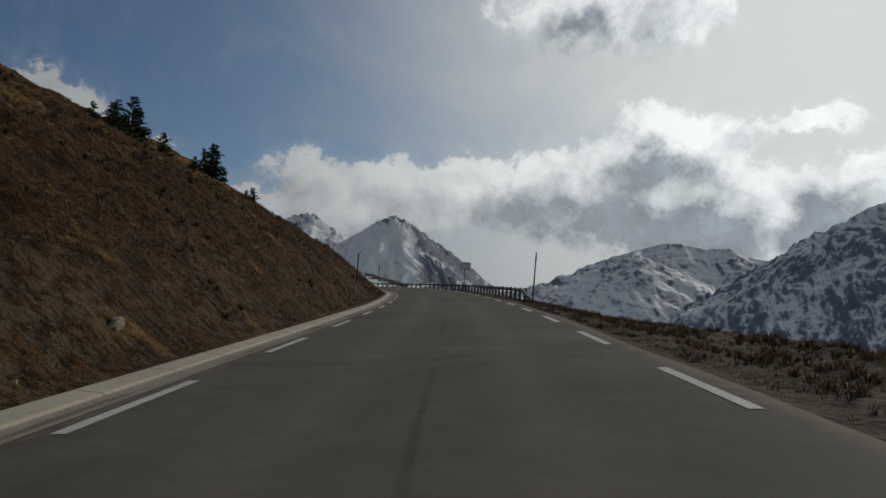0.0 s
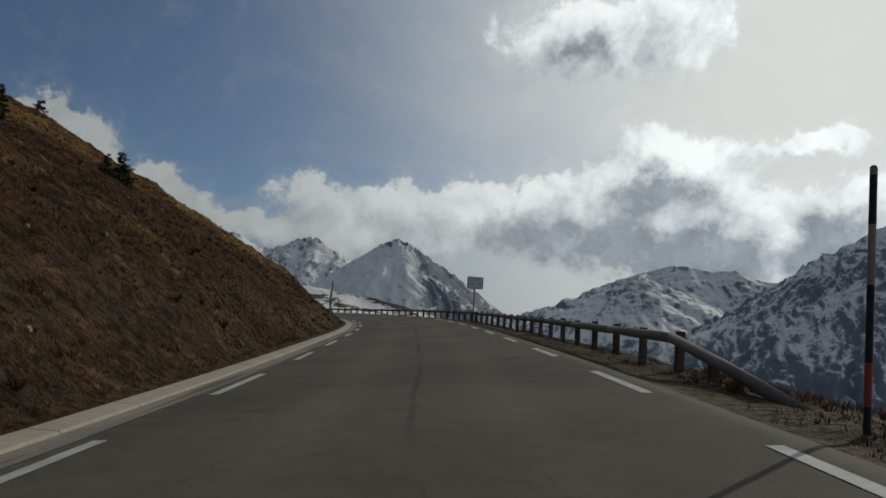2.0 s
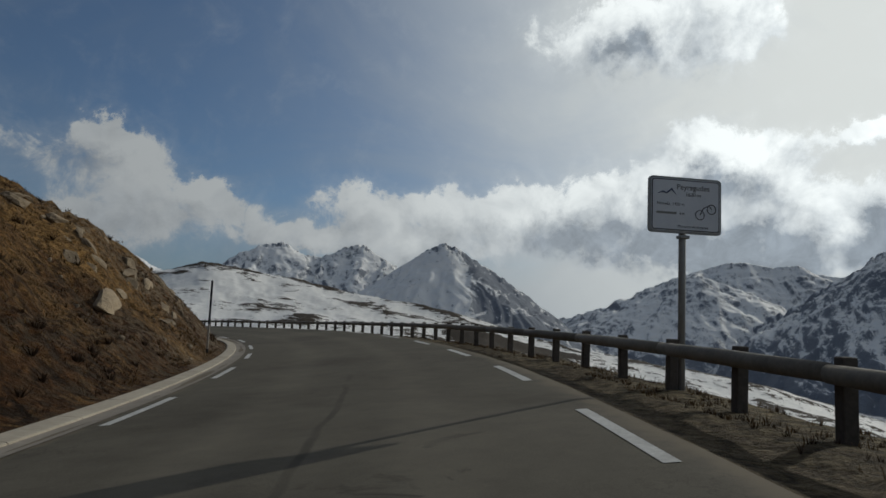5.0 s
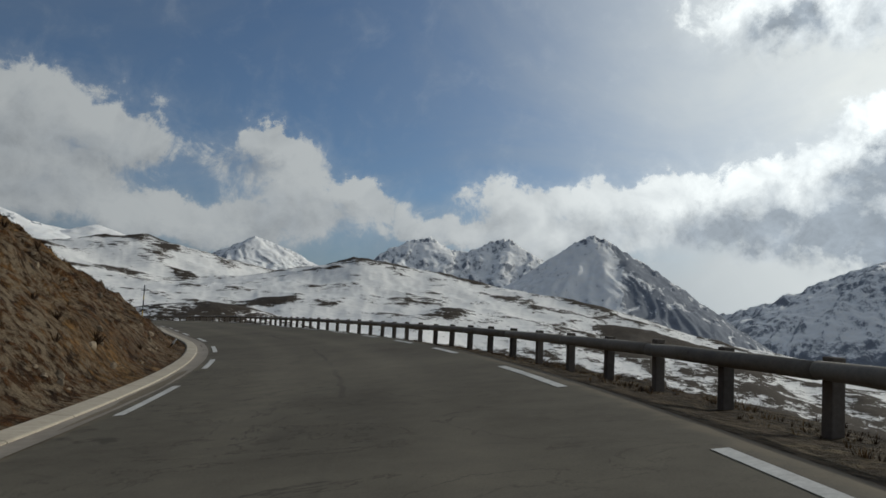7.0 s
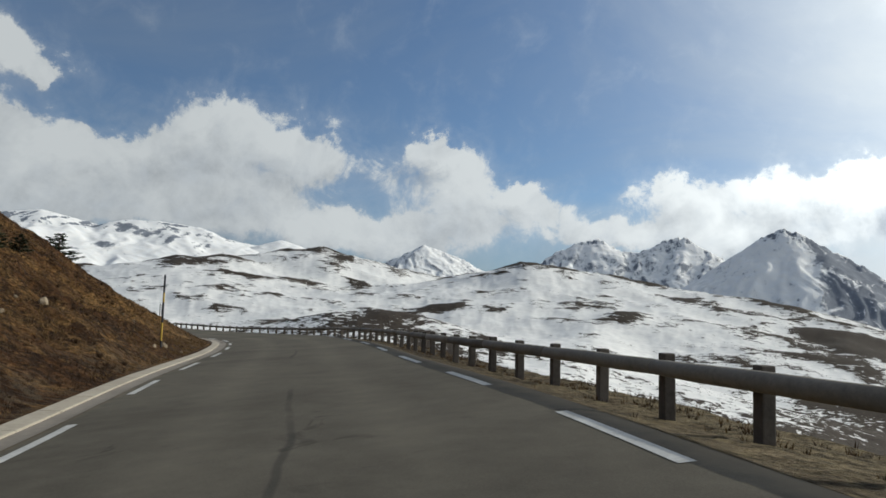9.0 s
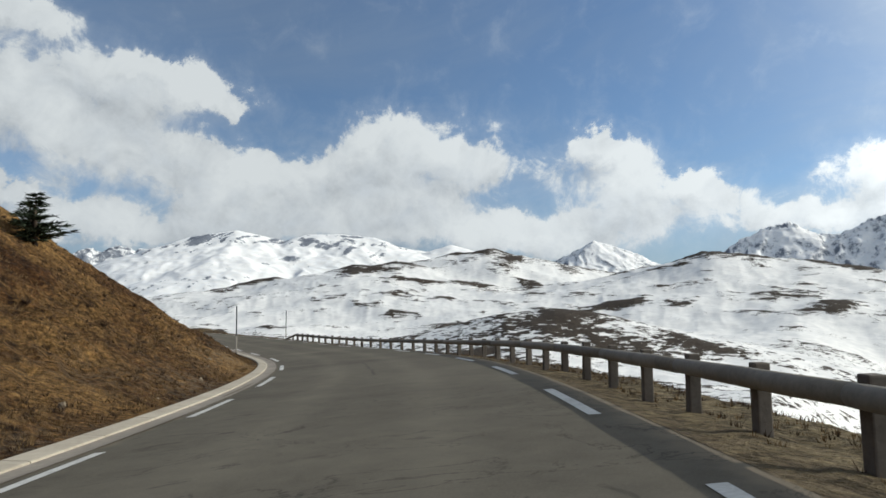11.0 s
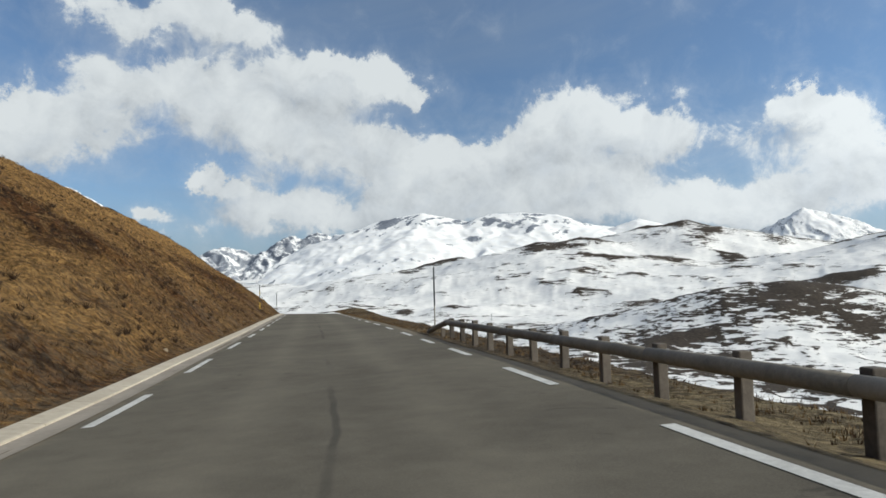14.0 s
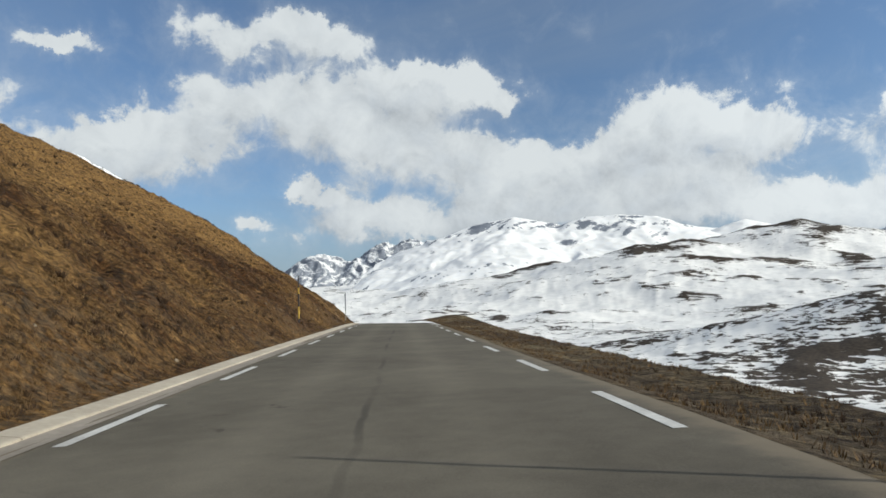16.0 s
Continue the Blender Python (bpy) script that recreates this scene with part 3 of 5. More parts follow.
BARE_MID = [
    (-811, 802, 32, 0.32), (-999, 1019, 33, 0.4), (-1067, 1299, 59, 0.38), (-1002, 1429, 41, 0.42), (-937, 623, 19, 0.42), (-1316, 688, 22, 0.42), (-850, 880, 29, 0.45),
    (-662, 1087, 46, 0.38), (-966, 1359, 61, 0.38), (-1287, 1177, 54, 0.5), (-1059, 1282, 51, 0.38), (-516, 1130, 18, 0.42), (-922, 613, 30, 0.40), (-730, 866, 28, 0.45),
    (-1070, 1116, 60, 0.40), (-1475, 909, 24, 0.75), (-1287, 1138, 34, 0.60), (-1264, 1220, 40, 0.60), (-1189, 1577, 50, 0.55), (-1568, 954, 56, 0.50),
]
BARE_FAR = [
    (-418, 1323, 33, 0.38), (-412, 1703, 53, 0.42), (-298, 1580, 39, 0.5), (-318, 1159, 35, 0.28), (-48, 1374, 65, 0.38), (32, 1337, 64, 0.42), (-128, 1298, 46, 0.28),
    (97, 1319, 47, 0.42), (-405, 1280, 50, 0.40), (-285, 1545, 70, 0.40), (-129, 1545, 60, 0.40), (-30, 1394, 80, 0.36), (-56, 1250, 60, 0.36), (94, 1401, 75, 0.42),
]


def blurred(a, n, axis):
    """Running mean over 2n + 1 cells of a grid."""
    pad = [(n + 1, n) if k == axis else (0, 0) for k in range(a.ndim)]
    c = np.cumsum(np.pad(a, pad, mode="edge"), axis=axis)
    hi, lo = [slice(None)] * a.ndim, [slice(None)] * a.ndim
    hi[axis], lo[axis] = slice(2 * n + 1, None), slice(0, -2 * n - 1)
    return (c[tuple(hi)] - c[tuple(lo)]) / (2 * n + 1)


def build_ground():
    az_ = np.radians(np.concatenate([np.linspace(-180, -42, 60)[:-1], np.linspace(-42, 102, 1100), np.linspace(102, 180, 40)[1:]]))
    r = np.concatenate([[2.0], np.geomspace(30, 4900, 330)])
    A, Rr = np.meshgrid(az_, r, indexing="ij")
    x, y = HUB[0] - np.sin(A) * Rr, HUB[1] + np.cos(A) * Rr
    z = valley(x, y)
    # keep below the road's shelf
    ss = np.arange(S0, S1, 4.0)
    line = _spline(ss)
    near = np.full(x.shape, 1e9)
    rz = np.zeros(x.shape)
    small = Rr < 420
    xs, ys = x[small], y[small]
    d = np.full(xs.shape, 1e9)
    q = np.zeros(xs.shape)
    for p in line:
        e = np.hypot(xs - p[0], ys - p[1])
        hit = e < d
        d, q = np.where(hit, e, d), np.where(hit, p[2], q)
    near[small], rz[small] = d, q
    z = np.where(near < 62, np.minimum(z, rz - 3.0 - 0.30 * np.clip(near - 6, 0, 60)) - 0.6, z)
    # wind strips the snow from humps and ledges and heaps it up in hollows
    hump = z - blurred(blurred(z, 12, 0), 3, 1)
    hump = hump / (0.0022 * Rr + 0.25)
    snow = snow_cover(x, y, z) - 0.34 * np.clip(hump, -0.6, 1.6) * smooth(90, 200, Rr)
    me = grid_mesh("ground", np.stack([x, y, z], -1), M_SNOWFIELD, {"snow": snow, "coarse": 0.75 * smooth(420, 1200, Rr)})
    return tagged(new("ground", me), "rolling ground under old snow with bare turf", "ground", kind="structure")


build_ground()

# ranges: ridge line, slope of the flanks, extent towards the road, cell
RANGES = {
    "pyramid": (([(-430, 2000, -60), (-355, 2014, 44), (-289, 2025, 135), (-243, 2031, 167), (-205, 2036, 204), (-158, 2040, 223), (-125, 2042, 213), (-68, 2045, 178), (-27, 2046, 156), (22, 2046, 118), (94, 2044, 66), (134, 2042, 28), (193, 2037, -7), (300, 2020, -90)]),
                 [((-158, 2040, 223), (-120, 1900, 120), (-60, 1720, -20)), ((-205, 2036, 204), (-250, 1880, 60)), ((-40, 2046, 160), (30, 1900, 20))], 0.72, 700, 5.0,
                "steep snow pyramid with dark rock ribs beyond the valley"),
    "twin": (([(-1420, 3280, 190), (-1326, 3316, 237), (-1205, 3363, 294), (-1170, 3376, 338), (-1067, 3410, 352), (-998, 3432, 303), (-862, 3469, 289), (-783, 3488, 346), (-687, 3508, 363), (-643, 3517, 317), (-527, 3537, 252), (-354, 3558, 189), (-150, 3570, 120)]),
             [((-687, 3508, 363), (-600, 3300, 210), (-520, 3100, 90)), ((-1067, 3410, 352), (-1000, 3150, 160)), ((-783, 3488, 346), (-800, 3260, 200))], 0.62, 620, 8.0,
             "twin snow summits with rocky crests far behind the hill"),
    "small": (([(-2450, 3500, 160), (-2356, 3577, 236), (-2282, 3626, 315), (-2227, 3661, 376), (-2120, 3726, 338), (-2018, 3783, 296), (-1935, 3827, 224), (-1850, 3860, 150)]),
              [((-2227, 3661, 376), (-2080, 3500, 200)), ((-2120, 3726, 338), (-1960, 3560, 170))], 0.6, 420, 8.0,
              "small white summit far behind the snow bowl"),
    "south": (([(380, 4600, 40), (559, 4587, 91), (736, 4562, 169), (875, 4538, 234), (995, 4513, 285), (1113, 4485, 339), (1230, 4454, 382), (1377, 4411, 426), (1473, 4379, 427), (1615, 4329, 401), (1736, 4282, 414), (1825, 4244, 366), (1967, 4180, 342), (2076, 4127, 297), (2400, 3990, 260)]),
              [((846, 3829, 205), (1030, 3783, 287), (1158, 3746, 254), (1324, 3690, 129), (1506, 3619, 11)), ((1230, 4454, 382), (1100, 4100, 300), (1030, 3783, 287), (900, 3500, 60)), ((1615, 4329, 401), (1640, 3900, 180), (1660, 3500, -40)), ((705, 3857, 41), (846, 3829, 205))], 0.55, 1700, 10.0,
              "long snowy range across the deep valley, hazy and shaded"),
    "east": (([(1100, 3130, -270), (1214, 3090, -118), (1316, 3048, 13), (1404, 3008, 117), (1489, 2967, 206), (1616, 2899, 342), (1650, 2879, 402), (1718, 2839, 484), (1764, 2811, 506), (1900, 2730, 560), (2080, 2620, 520)]),
             [((1718, 2839, 484), (1560, 2600, 230), (1400, 2350, -20)), ((1489, 2967, 206), (1380, 2800, 20)), ((1900, 2730, 560), (1750, 2450, 250))], 0.72, 1250, 8.0,
             "dark rocky mountain wall with streaks of snow"),
    "dome": (([(-2610, 1100, 120), (-2571, 1204, 182), (-2545, 1266, 234), (-2517, 1327, 269), (-2478, 1407, 288), (-2436, 1485, 302), (-2381, 1579, 279), (-2334, 1653, 259), (-2297, 1708, 289), (-2221, 1813, 292), (-2141, 1913, 278), (-2115, 1943, 249), (-2060, 2005, 240)]),
             [((-2436, 1485, 302), (-2150, 1300, 190), (-1900, 1150, 90)), ((-2297, 1708, 289), (-2000, 1480, 150), (-1800, 1350, 90)), ((-2141, 1913, 278), (-1880, 1700, 150))], 0.36, 900, 8.0,
             "broad white dome with a rocky rim above ski slopes"),
    "rocks": (([(-3980, 850, 150), (-3889, 992, 237), (-3876, 1050, 260), (-3851, 1151, 248), (-3836, 1208, 209), (-3824, 1252, 214), (-3787, 1371, 303), (-3773, 1416, 318), (-3758, 1459, 285), (-3731, 1533, 336), (-3703, 1606, 311), (-3655, 1722, 329), (-3560, 1900, 330)]),
              [((-3773, 1416, 318), (-3500, 1350, 160)), ((-3731, 1533, 336), (-3450, 1500, 170)), ((-3876, 1050, 260), (-3600, 1000, 120))], 0.6, 600, 8.0,
              "jagged dark rock teeth with snow gullies"),
    "saddle": (([(-2342, 2139, 253), (-2280, 2208, 259), (-2202, 2290, 244), (-2137, 2353, 275), (-2058, 2425, 237), (-1985, 2487, 241), (-1898, 2556, 199), (-1819, 2615, 176), (-1724, 2680, 161), (-1500, 2800, 110)]),
               [((-2137, 2353, 275), (-1950, 2150, 160)), ((-1985, 2487, 241), (-1800, 2300, 150))], 0.34, 600, 9.0,
               "gentle white saddle ridge joining the snow summits"),
}


def build_range(key, cell_scale=1.0):
    ridge, spurs, slope, reach, cell, label = RANGES[key]
    R = np.array(ridge, float)
    mid = R[len(R) // 2, :2]
    out = HUB - mid
    out /= np.linalg.norm(out)
    along = np.array([-out[1], out[0]])
    t = (R[:, :2] - mid) @ along
    off = (R[:, :2] - mid) @ out
    a = np.arange(t.min() - 60, t.max() + 60, cell * cell_scale)
    b = np.arange(off.min() - 140, off.max() + reach, cell * cell_scale)
    A, B = np.meshgrid(a, b, indexing="ij")
    x, y = mid[0] + along[0] * A + out[0] * B, mid[1] + along[1] * A + out[1] * B
    seed = sum(map(ord, key)) % 50
    wide = (R[:, 2].max() - R[:, 2].min()) * 0.5
    lines = [(ridge, slope)] + [(sp, slope * 0.9) for sp in spurs]
    # bend the sampled place so that flanks get gullies, but leave the crest where it is
    crest = ridge_field(x, y, [(ridge, 0.0)])
    d = (crest - ridge_field(x, y, [(ridge, 1.0)]))
    grow = smooth(0, wide, d)
    bent = {"pyramid": 22, "small": 25, "dome": 35}.get(key, 45)
    wx, wy = fbm(x / 120 + seed, y / 120, 4) * bent * grow, fbm(x / 120, y / 120 + seed, 4) * bent * grow
    z = ridge_field(x + wx, y + wy, lines)
    k = slope / 0.7
    # ribs and gullies run down the fall line
    bend = 1.2 * cell * 12 * fbm(A / (40 * cell) + seed, B / (40 * cell), 3)
    ribs = fbm((A + bend) / (13 * cell) + seed, B / (60 * cell), 5, 0.58, True)
    rib = {"pyramid": 0.06, "twin": 0.17, "small": 0.10, "south": 0.13, "east": 0.16, "dome": 0.05, "rocks": 0.16, "saddle": 0.05}[key]
    z = z + (ribs - 0.3) * (3 + rib * np.clip(d, 0, 240)) * k * np.clip(grow + 0.10, 0, 1)
    z = z + fbm(A / (4 * cell), B / (9 * cell) + seed, 4, 0.6) * cell * k * {"dome": 0.12, "saddle": 0.12, "pyramid": 0.35}.get(key, 0.6)
    jag = {"dome": 0.25, "saddle": 0.15, "south": 1.1, "small": 1.0, "twin": 2.3, "pyramid": 1.7, "rocks": 2.0, "east": 1.7}[key]
    z = z + jag * 9 * (fbm(A / 30 + seed, B / 60, 5, 0.66, True) - 0.32) * smooth(110, 0, d) * (cell / 6)
    gx, gy = np.gradient(z, cell * cell_scale)
    steep = np.hypot(gx, gy)
    streaks = fbm((A + bend) / (2.6 * cell), B / (12 * cell) + 2 * seed, 5, 0.62)
    patches = fbm(A / (30 * cell) + 3, B / (24 * cell) + seed, 4)
    base = {"pyramid": 0.90, "twin": 0.72, "small": 0.74, "south": 0.70, "east": 0.60, "dome": 1.02, "rocks": 0.56, "saddle": 1.02}[key]
    snow = base - 0.30 * (steep - slope) / slope + 0.55 * streaks + 0.26 * patches + 0.15 * (0.4 - ribs)
    if key in ("east", "south"):
        # below the snow line the flanks are bare
        snow = snow - 0.3 * smooth(40, -170, z + 60 * patches)
    if key == "pyramid":
        # the far flank, turned from the sun and wind, is bare rock
        snow = snow - (0.66 - 0.40 * streaks) * smooth(-60, -5, A * np.sign(along[0]) - 0.12 * B) - (0.30 - 0.6 * streaks) * smooth(60, 5, d)
    if key == "dome":
        # rock bars hang from the rim of its lower shoulder
        rim = smooth(230, 90, d) * smooth(5, 40, d)
        bars = fbm((A + 0.5 * B) / (3.2 * cell), B / (22 * cell), 4, 0.6)
        snow = snow - 1.3 * rim * smooth(0.0, 0.12, bars) * smooth(-0.35, 0.0, patches) - 1.0 * smooth(0.12, 0.26, bars) * smooth(0.05, 0.3, patches) * smooth(120, 260, d)
        for px, py, size in ((-2056, 1469, 36), (-2028, 1362, 20), (-1871, 1129, 18), (-2122, 1673, 34), (-2035, 1729, 30), (-2229, 1650, 40), (-2472, 1348, 40)):
            q = ((x - px) ** 2 + (y - py) ** 2) / size ** 2
            snow = snow - 0.80 * np.exp(-q * (1 + 0.8 * fbm(x / size, y / size, 3)))
    me = grid_mesh("mountain", np.stack([x, y, z], -1), M_ALPINE_HAZED, {"snow": snow})
    return tagged(new("mountain", me), label, "mountain", "mountains round the valley")


for range_key in RANGES:
    build_range(range_key)


# ---------------------------------------------------------------- hillside and verge
BANK_S = [0, 25, 50, 75, 100, 120, 140, 160, 180, 200, 225, 250, 275, 300]
BANK_FOOT = [0.74, 0.84, 0.75, 0.58, 0.9, 0.75, 0.5, 0.37, 0.46, 0.43, 0.77, 0.66, 0.71, 0.61]
BANK_TOP = [0.471, 0.473, 0.457, 0.533, 0.545, 0.638, 0.64, 0.685, 0.713, 0.677, 0.706, 0.598, 0.597, 0.652]


def bank_height(s, d):
    """Height of the uphill bank d metres from the kerb."""
    foot, top = np.interp(s, BANK_S, BANK_FOOT), np.interp(s, BANK_S, BANK_TOP)
    h = foot * np.minimum(d, 5) + top * np.clip(d - 5, 0, 22) + 0.12 * np.clip(d - 27, 0, 25) - 0.2 * np.clip(d - 52, 0, None)
    h = h + (1.2 * np.exp(-((s - 249) / 9) ** 2) + 1.1 * smooth(280, 302, s)) * np.exp(-((d - 14.5) / 7.0) ** 2)
    h = h * smooth(-0.6, 1.4, d)
    grow = smooth(0.2, 3.0, d)
    x, y = s, d
    h = h + grow * (0.6 * fbm(x / 16, y / 11, 4) + 0.62 * fbm(x / 3.6 + 5, y / 3.0, 4) + 0.30 * fbm(x / 1.25, y / 1.0 + 3, 3, 0.6, True))
    rock = stony_at(s, d)
    return h + rock * grow * 0.5 * fbm(x / 1.7 + 9, y / 1.5, 4, 0.6, True)


def stony_at(s, d):
    zone = smooth(80, 96, s) * smooth(140, 122, s) * smooth(16, 6, d)
    low = smooth(4.5, 1.0, d) * 0.5
    return np.clip(zone * (0.18 + 0.34 * smooth(87, 91, s) * smooth(117, 110, s) * smooth(9, 6, d) + 1.5 * fbm(s / 9, d / 6, 3)) + low * (0.5 + fbm(s / 5, d / 3, 3)), 0, 1)


def bank_dry_shade(s, d):
    """Straw covers the upper slope past the bend; heath and bare earth hold the rest. Before station 100 the colour is
    darkened in place of cloud shade.
    """
    return (1.7 * smooth(7, 15, d + 5 * fbm(s / 12, d / 6, 3)) * smooth(180, 215, s) - 0.5 * smooth(100, 60, s) - 0.6 * smooth(7, 2, d) * smooth(180, 150, s)) + 0.8 * fbm(s / 18 + 3, d / 5, 4)


KERB_OUT = -4.05
bank_s = np.arange(-20.0, 325.0, 0.36)
bank_u = KERB_OUT - np.concatenate([np.arange(0, 12, 0.3), np.geomspace(12, 92, 90)])
hill = strip("hillside", bank_s, bank_u, lambda s, u: 0.03 + bank_height(s, KERB_OUT - u), M_BANK,
             {"stony": lambda s, u: stony_at(s, KERB_OUT - u), "dry": lambda s, u: bank_dry_shade(s, KERB_OUT - u)})
tagged(new("hillside", hill), "steep bank of dry brown grass and earth above the road", "hillside", kind="structure")


RAIL_S = [35, 50, 65, 80, 95, 110, 125, 140, 155, 170, 185, 200, 215, 230, 245]


def rail_top(s):
    """Height of the guard rail's upper edge over the carriageway's edge."""
    return np.interp(s, RAIL_S, [0.73, 0.75, 0.75, 0.75, 0.68, 0.61, 0.58, 0.59, 0.59, 0.60, 0.55, 0.48, 0.50, 0.52, 0.52])


def verge_lift(s, u):
    """Earth shoulder under the rail, then the drop to the valley."""
    d = u - 3.5
    hump = -0.05 * smooth(0.0, 0.4, d) - 0.03 * smooth(0.5, 1.6, d) + 0.10 * fbm(s / 2.5, u / 1.2, 4) * smooth(0, 0.8, d) + 0.05 * fbm(s / 0.6, u / 0.5, 3) * smooth(0, 0.6, d)
    shelf = np.interp(s, [-30, 15, 30, 40, 60, 150, 190, 225, 245, 290], [5.5, 3.8, 2.9, 2.7, 2.6, 2.4, 2.6, 2.8, 3.5, 5.0])
    drop = -0.55 * np.clip(d - shelf, 0, None) - 0.06 * np.clip(d - 0.8, 0, shelf)
    lumps = 1.2 * fbm(s / 9, u / 8, 4) * smooth(3, 14, d)
    past = 1.9 * np.exp(-(((s - 318) / 22) ** 2 + ((d - 9.0) / 7.0) ** 2))
    mound = past + 1.7 * np.exp(-(((s - 14) / 9) ** 2 + ((d - 7.5) / 3.0) ** 2))
    shoulder = (rail_top(s) - 0.64) * smooth(0.1, 1.1, d)
    return hump + drop + lumps + mound + shoulder


def build_verge():
    s = np.arange(-20.0, 325.0, 0.45)
    u = 3.5 + np.concatenate([np.arange(0, 5, 0.22), np.geomspace(5, 60, 60)])
    s2, u2 = np.meshgrid(s, u, indexing="ij")
    P = road_at(s2, u2)
    P[..., 2] += verge_lift(s2, u2)
    low = valley(P[..., 0], P[..., 1])
    edge = smooth(30, 58, u2 - 3.5)
    P[..., 2] = np.maximum(P[..., 2], low * edge + (low - 4) * (1 - edge))
    begin = np.interp(s2, [110, 150, 175, 200, 215], [7.0, 8.5, 11.0, 16.0, 30.0])
    drift = 0.66 * smooth(begin, begin + 6, u2) * smooth(82, 112, s2) + 0.5 * fbm(s2 / 14, u2 / 7, 5, 0.6) * smooth(6, 12, u2)
    me = grid_mesh("verge", P, M_VERGE, {"stony": 0.6 * smooth(1.4, 0.0, u2 - 3.5), "snow": drift})
    return tagged(new("verge", me), "earth verge with dry grass falling to the valley", "verge", kind="structure")


build_verge()

road_s = np.arange(-20.5, 325.0, 0.8)
road_u = np.array([-3.62, -3.3, -3.05, -2.5, -1.8, -1.1, -0.4, 0.3, 1.0, 1.7, 2.4, 3.05, 3.3, 3.52])
road_me = strip("road", road_s, road_u, lambda s, u: 0.012 * fbm(s / 6, u / 2.5, 3), M_ASPHALT, {"across": lambda s, u: u})
tagged(new("road", road_me), "worn grey asphalt mountain road", "road", kind="structure")


gutter_me = strip("gutter", road_s, np.array([-3.69, -3.58, -3.45, -3.28]), lambda s, u: 0.012 - 0.012 * smooth(-3.69, -3.5, u) * smooth(-3.28, -3.45, u) + 0.004 * fbm(s / 1.5, u / 0.3, 3), M_GUTTER)
tagged(new("gutter", gutter_me), "shallow stained concrete gutter beside the kerb", "gutter", kind="structure")


def build_kerb():
    """Concrete edging along the foot of the bank, cast in lengths of two metres."""
    kerb = tagged(new("kerb"), "pale flush concrete kerb along the bank", "kerb", kind="structure")
    prof = [(-3.67, -0.12), (-3.67, 0.03), (-3.70, 0.045), (-4.03, 0.085), (-4.07, 0.07), (-4.07, -0.12)]
    L = 2.0
    for k in range(int((322 + 20) / L)):
        a = -20 + k * L
        V, F = [], []
        for s in (a + 0.012, a + L / 2, a + L - 0.012):
            for u, z in prof:
                p = road_at(s, u)
                V.append((p[0], p[1], p[2] + z))
        n = len(prof)
        for i in range(2):
            for j in range(n - 1):
                F.append((i * n + j, i * n + j + 1, (i + 1) * n + j + 1, (i + 1) * n + j))
        F += [tuple(range(n))[::-1], tuple(range(2 * n, 3 * n))]
        part("kerb_stone", soup_mesh("kerb_stone", V, F, M_CONCRETE), None, kerb)


def build_dashes():
    """Edge marking: about three metres of paint and as much gap, on both sides."""
    right = ([-3, 2, 3, 5, 6, 7, 12, 13, 14, 15, 16, 19, 20, 21, 25, 31, 32, 33, 34, 35, 36, 51],
             [-6.0, 25.1, 31.3, 44.3, 50.6, 56.6, 87.1, 93.3, 99.1, 107.0, 114.5, 130.2, 136.0, 141.8, 168.2, 205.6, 211.2, 215.9, 220.5, 226.5, 232.6, 325.0])
    left = ([-3, 2, 3, 5, 6, 11, 12, 13, 15, 16, 17, 18, 19, 23, 24, 25, 26, 27, 28, 29, 30, 31, 45],
            [-7.2, 25.8, 32.4, 45.9, 51.8, 86.0, 93.2, 99.5, 116.2, 123.9, 132.9, 140.2, 146.4, 172.4, 180.6, 188.9, 197.7, 205.6, 212.4, 220.0, 227.0, 233.5, 325.0])
    for side, (number, station) in ((-3.05, left), (3.05, right)):
        lines = tagged(new("edge_marking"), "broken white edge line painted on asphalt", "road marking", kind="structure")
        for k in range(-3, 45):
            a = float(np.interp(k, number, station))
            b = a + 0.47 * (float(np.interp(k + 1, number, station)) - a)
            s2, u2 = np.meshgrid(np.linspace(a, b, 7), np.array([side - 0.075, side, side + 0.075]), indexing="ij")
            P = road_at(s2, u2, 0.006)
            P[..., 2] += 0.012 * fbm(s2 / 6, u2 / 2.5, 3)
            part("dash", grid_mesh("dash", P, M_LINE), None, lines)


# ---------------------------------------------------------------- guard rail
# stations of the posts: a number and where it stands; the others lie evenly between
POSTS = np.interp(np.arange(93), [0, 1, 8, 24, 31, 41, 47, 68, 74, 82, 89, 92],
                  [41.8, 44.05, 59.4, 92.5, 106.05, 124.4, 135.05, 173.15, 185.15, 201.4, 214.95, 220.7])


def rail_u(s):
    return float(np.interp(s, RAIL_S, [4.68, 4.84, 4.95, 4.96, 4.87, 4.69, 4.48, 4.32, 4.29, 4.30, 4.30, 4.28, 4.32, 4.43, 4.50]))


def ground_right(s, u):
    p = road_at(s, u)
    return Vector((p[0], p[1], p[2] + float(verge_lift(np.array([s]), np.array([u]))[0])))


